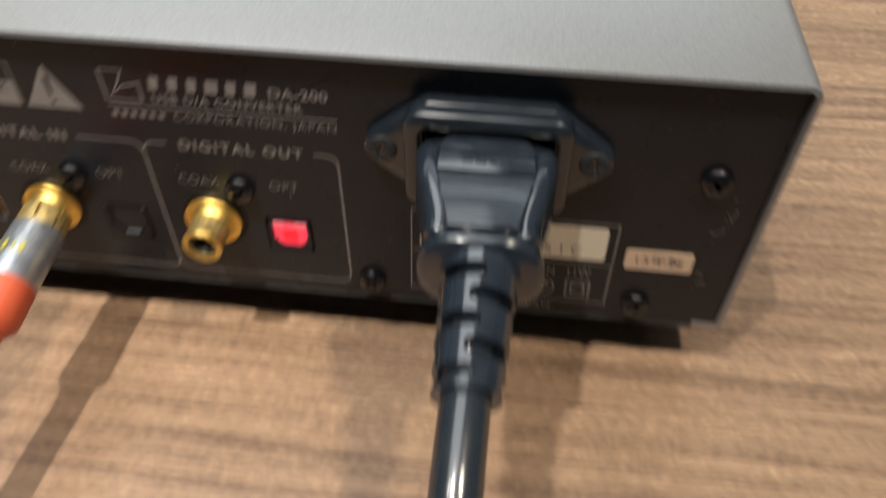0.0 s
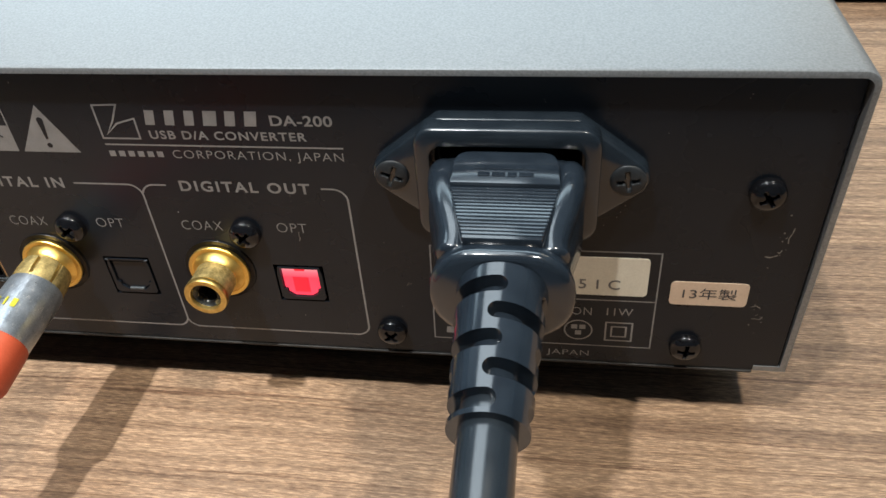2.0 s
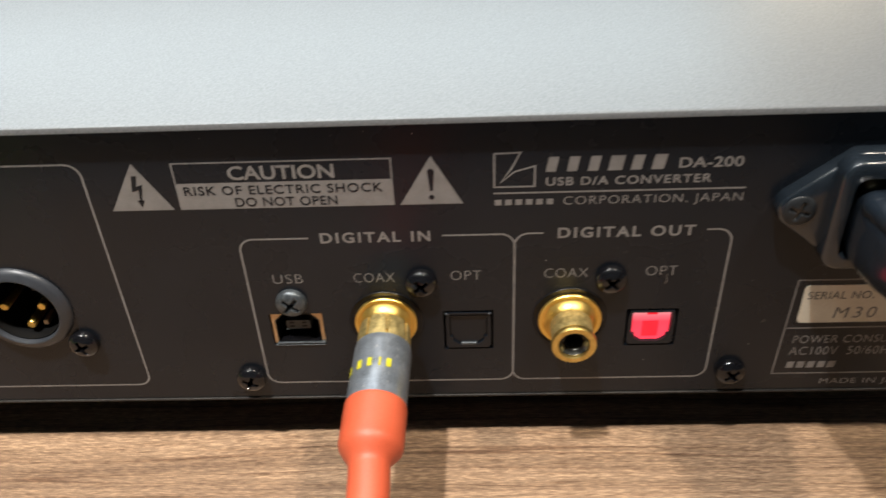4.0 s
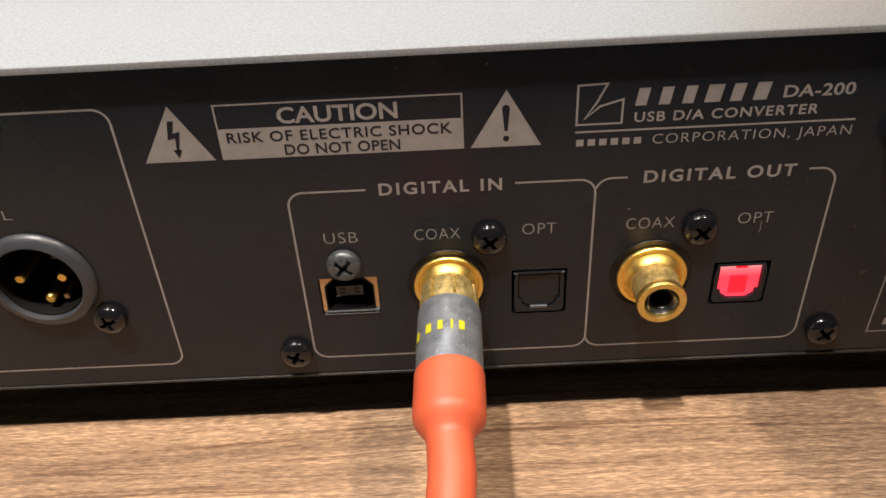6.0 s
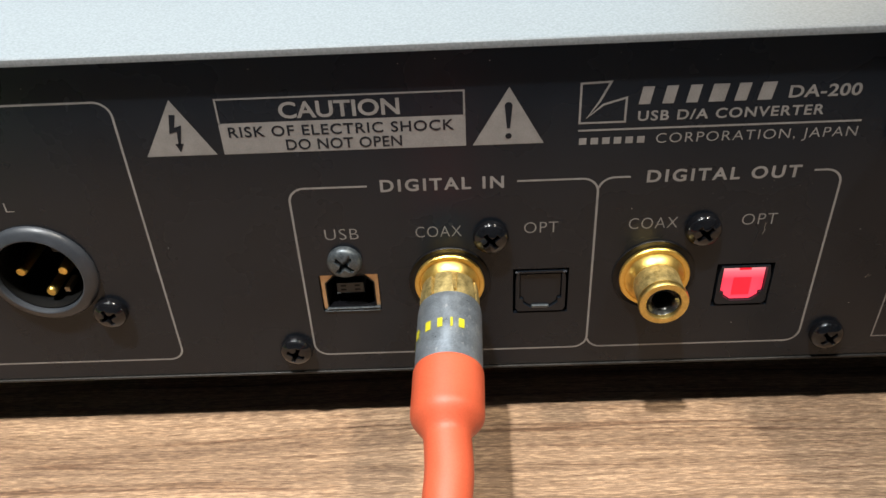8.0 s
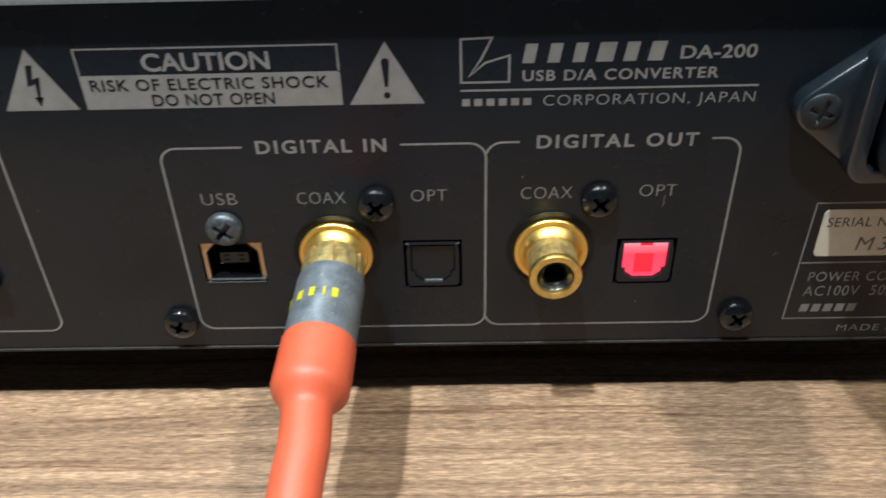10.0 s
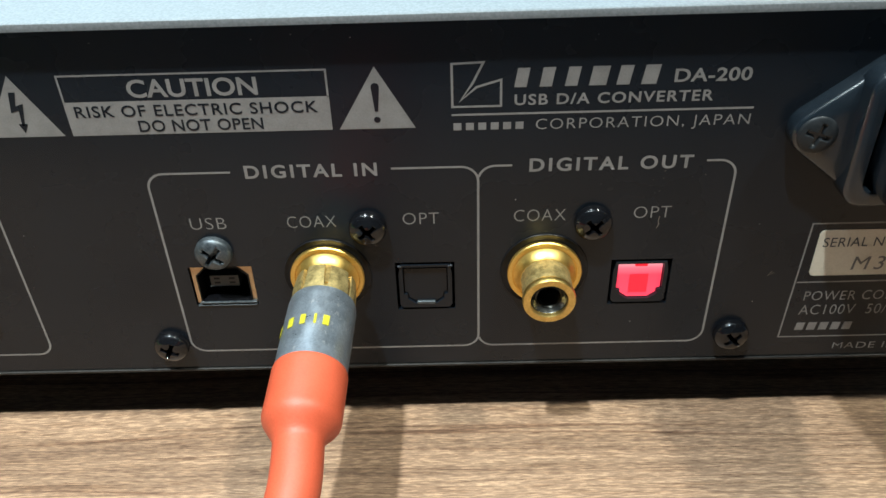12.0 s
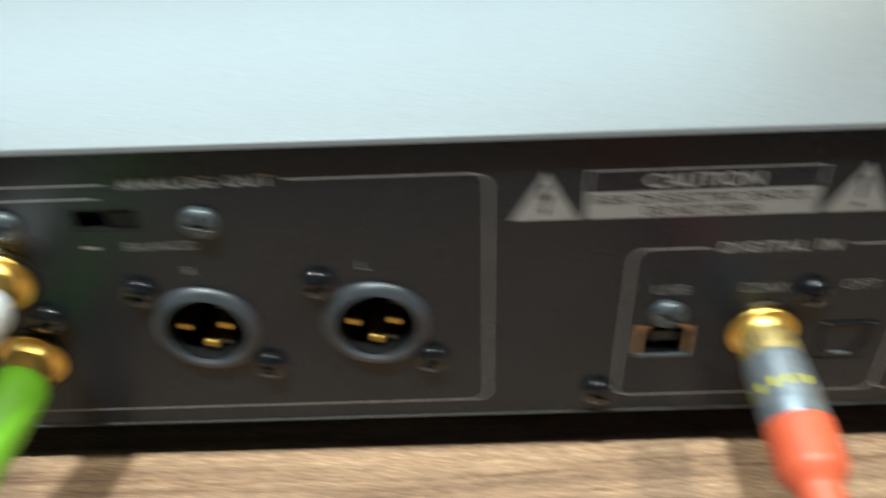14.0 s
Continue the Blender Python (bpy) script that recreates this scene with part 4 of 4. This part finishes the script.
for yy, row in ((-0.86, ((-0.50, -0.30), (-0.26, -0.10), (-0.06, 0.12), (0.16, 0.28), (0.32, 0.52))), (-1.04, ((-0.42, -0.24), (-0.20, 0.0), (0.04, 0.18), (0.22, 0.44)))):
    for a, b in row:
        bm = bmesh.new()
        dx, dz = lean(yy)
        box(bm, a + dx, b + dx, yy - 0.05, yy + 0.05, 0.90 + dz, 0.945 + dz, 0.008, 1)
        part("moulded_bar", bm, PLASTIC, plug)


def slotted(path_at, length, radius_at, slots, depth, mat, n=96, m=40):
    """A sleeve round a path, with round-ended slots (from, to, angle, width in degrees) cut into it; the mesh alone."""
    bm = bmesh.new()
    loops = []
    for k in range(m + 1):
        p, side, top = path_at(k / m * length)
        q = radius_at(k / m * length)
        loops.append([bm.verts.new(p + q * (side * math.cos(2 * math.pi * i / n) + top * math.sin(2 * math.pi * i / n))) for i in range(n)])
    for a, b in zip(loops, loops[1:]):
        for i in range(n):
            bm.faces.new((a[i], a[(i + 1) % n], b[(i + 1) % n], b[i]))
    bm.faces.new(loops[0])
    bm.faces.new(loops[-1])
    body = part("sleeve", bm, mat)
    cut = bmesh.new()
    for s0, s1, mid, wide in slots:
        half, s = (s1 - s0) / 2, (s0 + s1) / 2
        end = min(math.degrees(half / radius_at(s)), wide * 0.48)
        steps = [-wide / 2 + end * (1 - math.cos(j * math.pi / 16)) for j in range(9)]
        steps += [-wide / 2 + end + (wide - 2 * end) * j / 16 for j in range(1, 16)]
        steps += [-v for v in reversed(steps[:9])]
        rings = []
        for d in steps:
            over = max(0.0, abs(d) - (wide / 2 - end)) / end
            h = half * math.sqrt(max(0.0004, 1 - over * over))
            ring = []
            for ss, rr in ((s - h, -depth), (s + h, -depth), (s + h, 0.2), (s - h, 0.2)):
                p, side, top = path_at(ss)
                a = radians(mid + d)
                ring.append(cut.verts.new(p + (radius_at(s) + rr) * (side * math.cos(a) + top * math.sin(a))))
            rings.append(ring)
        for a, b in zip(rings, rings[1:]):
            for i in range(4):
                cut.faces.new((a[i], a[(i + 1) % 4], b[(i + 1) % 4], b[i]))
        cut.faces.new(rings[0])
        cut.faces.new(rings[-1])
    tool = part("cutter", cut, mat)
    mod = body.modifiers.new("slots", "BOOLEAN")
    mod.operation, mod.object, mod.solver = "DIFFERENCE", tool, "EXACT"
    bpy.context.view_layer.update()
    mesh = bpy.data.meshes.new_from_object(body.evaluated_get(bpy.context.evaluated_depsgraph_get()))
    bpy.data.objects.remove(body)
    bpy.data.objects.remove(tool)
    return mesh


RELIEF0, RELIEF1 = Vector((0.12, -2.75, -0.15)), Vector((0.11, -5.03, -0.48))
relief_way = (RELIEF1 - RELIEF0).normalized()
relief_side = relief_way.cross(Vector((0, 0, 1))).normalized()
relief_top = relief_side.cross(relief_way)
relief_len = (RELIEF1 - RELIEF0).length


def relief_at(s):
    return RELIEF0 + relief_way * s, relief_side, relief_top


def relief_radius(s):
    f = s / relief_len
    return 0.67 - 0.13 * f


SLOTS = []
for k in range(5):
    s0 = 0.22 + k * 0.435
    mid = 37 if k % 2 == 0 else 143
    SLOTS += [(s0, s0 + 0.27, mid, 128), (s0, s0 + 0.27, mid + 180, 128)]
link_mesh("strain_relief", slotted(relief_at, relief_len, relief_radius, SLOTS, 0.24, PLASTIC), PLASTIC, cord, "slotted flexible strain relief", smooth=35)
bm = bmesh.new()
tube(bm, smooth_path([RELIEF1 + relief_way * -0.4, RELIEF1 + relief_way * 0.6, (0.11, -6.8, -0.95), (0.08, -8.8, -2.1), (-0.1, -11.6, -4.1), (-0.3, -14.0, -5.3), (-0.4, -15.9, -6.2), (-0.5, -16.8, -9.5), (-0.6, -17.2, -22.0), (-0.8, -17.6, -55.0), (-1.0, -22.0, -79.6), (-1.5, -33.0, -80.75)], 10), 0.39, 32)
part("cable", bm, RUBBER, cord, smooth=60)

# ---------------------------------------------------------------- orange digital cable in the coaxial input
digital = thing("digital_cable", "orange digital cable with steel-sleeved gold plug in the coaxial input", "cable", (2.735, -0.3, RCA_IN[1]))
ox = 2.735
AX = [Vector((2.735 - ox, 0.0, 0.0)), Vector((2.73 - ox, -0.62, -0.10)), Vector((2.697 - ox, -1.92, -0.22)), Vector((2.665 - ox, -2.93, -0.39)), Vector((2.64 - ox, -4.2, -0.72))]


def along(s0, s1, n=12):
    """Points of the plug's axis between two values of y."""
    out = []
    for k in range(n + 1):
        y = s0 + (s1 - s0) * k / n
        for a, b in zip(AX, AX[1:]):
            if b.y <= y <= a.y:
                out.append(a.lerp(b, (a.y - y) / (a.y - b.y)))
                break
    return out


def collet_at(s):
    p = AX[0].lerp(AX[1], s / 0.63)
    w = (AX[1] - AX[0]).normalized()
    sd = w.cross(Vector((0, 0, 1))).normalized()
    return p, sd, sd.cross(w)


link_mesh("collet", slotted(collet_at, 0.63, lambda s: 0.50 + 0.025 * min(1, s / 0.25), [(-0.56, 0.56, a, 11) for a in (12, 58, 102, 150, 210, 270, 330)], 0.10, BRASS, 72, 10), BRASS, digital, "slotted dulled-gold collet", smooth=30)
bm = bmesh.new()
pts = along(-0.50, -1.98, 14)
tube(bm, pts, [0.54, 0.553] + [0.555] * (len(pts) - 2), 48)
sleeve = part("steel_sleeve", bm, STEEL, digital, "brushed grey steel sleeve", smooth=40)
w = (AX[2] - AX[1]).normalized()
sd = w.cross(Vector((0, 0, 1))).normalized()
tp = sd.cross(w)
for a0, a1 in ((-14, 0), (20, 32), (49, 60), (72, 81), (94, 98), (108, 118)):
    bm = bmesh.new()
    rows = []
    for j in range(5):
        a = radians(a0 + (a1 - a0) * j / 4)
        rows.append([bm.verts.new(AX[1].lerp(AX[2], f) + 0.570 * (sd * math.cos(a) + tp * math.sin(a))) for f in (0.43, 0.585)])
    for a, b in zip(rows, rows[1:]):
        bm.faces.new((a[0], a[1], b[1], b[0]))
    part("maker_name_bar", bm, YELLOW, sleeve, smooth=60)
bm = bmesh.new()
cable_pts = smooth_path([AX[2] + Vector((0, 0.02, 0)), AX[2].lerp(AX[3], 0.5), AX[3], Vector((-0.05, -3.6, -0.55)), AX[4], Vector((-0.12, -5.6, -1.15)), Vector((-0.2, -8.5, -2.0)), Vector((-0.35, -11.5, -2.7)), Vector((-0.5, -14.5, -2.95)), Vector((-0.6, -16.1, -3.8)), Vector((-0.7, -16.8, -8.0)), Vector((-0.8, -17.0, -18)), Vector((-0.9, -17.2, -45)), Vector((-1.2, -22, -76.8)), Vector((-2.5, -33, -78.0))], 14)
radii = []
for p in cable_pts:
    y = p.y
    if y > -1.9:
        radii.append(0.565)
    elif y > -2.72:
        radii.append(0.575 + 0.005 * (-y - 1.9))
    elif y > -3.10:
        f = (-y - 2.72) / 0.38
        f = f * f * (3 - 2 * f)
        radii.append(0.575 + (0.365 - 0.575) * f)
    else:
        radii.append(0.365)
cut = next(k for k, p in enumerate(cable_pts) if p.y < -7.0)
tube(bm, cable_pts[:cut + 1], radii[:cut + 1], 48)
part("boot", bm, ORANGE, digital, "orange heat-shrink boot", smooth=60)
bm = bmesh.new()
tube(bm, cable_pts[cut:], 0.362, 40)
part("cable", bm, ORANGE, digital, smooth=60)


# ---------------------------------------------------------------- analogue leads
def analogue_lead(name, label, at, shell, sheath, way):
    x, z = at
    lead = thing(name, label, "cable", (x, -0.3, z), "analogue leads")
    bm = bmesh.new()
    lathe(bm, [(0.0, 0.0), (0.44, 0.0), (0.50, -0.05), (0.50, -0.45), (0.0, -0.45)], n=40)
    part("plug_collar", bm, GOLD, lead, smooth=35)
    pts = smooth_path([(0, -0.35, 0), (0.0, -0.9, -0.02), *way], 8)
    k = next(i for i, p in enumerate(pts) if p.y < -2.6)
    bm = bmesh.new()
    tube(bm, pts[:k + 1], [0.46 + 0.10 * min(1, i / 4) for i in range(k + 1)], 40)
    part("plug_shell", bm, shell, lead, smooth=60)
    bm = bmesh.new()
    tube(bm, pts[k:], 0.40, 32)
    part("cable", bm, sheath, lead, smooth=60)


analogue_lead("audio_cable", "white-shelled plug and cable in the upper analogue socket", RCA_L, WHITE, WHITE, [(-0.5, -2.2, -0.3), (-1.4, -4.5, -1.6), (-2.8, -8.0, -3.9), (-4.2, -12.5, -4.75), (-4.9, -15.9, -5.6), (-5.2, -16.8, -9.5), (-5.4, -17.2, -40), (-5.6, -22, -78), (-7, -33, -79.8)])
analogue_lead("audio_cable", "green-sleeved plug and cable in the lower analogue socket", RCA_R, GREEN, GREEN, [(-0.3, -2.2, -0.35), (-0.9, -4.0, -1.2), (-2.0, -7.5, -2.5), (-3.0, -12.0, -2.8), (-3.5, -15.8, -3.5), (-3.8, -16.8, -7.5), (-4.0, -17.2, -35), (-4.4, -22, -75.5), (-6, -33, -77.8)])

# ---------------------------------------------------------------- on the table beyond
handset = thing("handset", "small black rounded plastic handset lying on the table", "remote control", (31.4, 23.7, 0))
bm = bmesh.new()
box(bm, -8.0, 8.0, -1.9, 1.9, 0.0, 1.8, 0.75, 5)
part("shell", bm, PLASTIC, handset, smooth=60)
handset.rotation_euler = (0, 0, radians(-2))
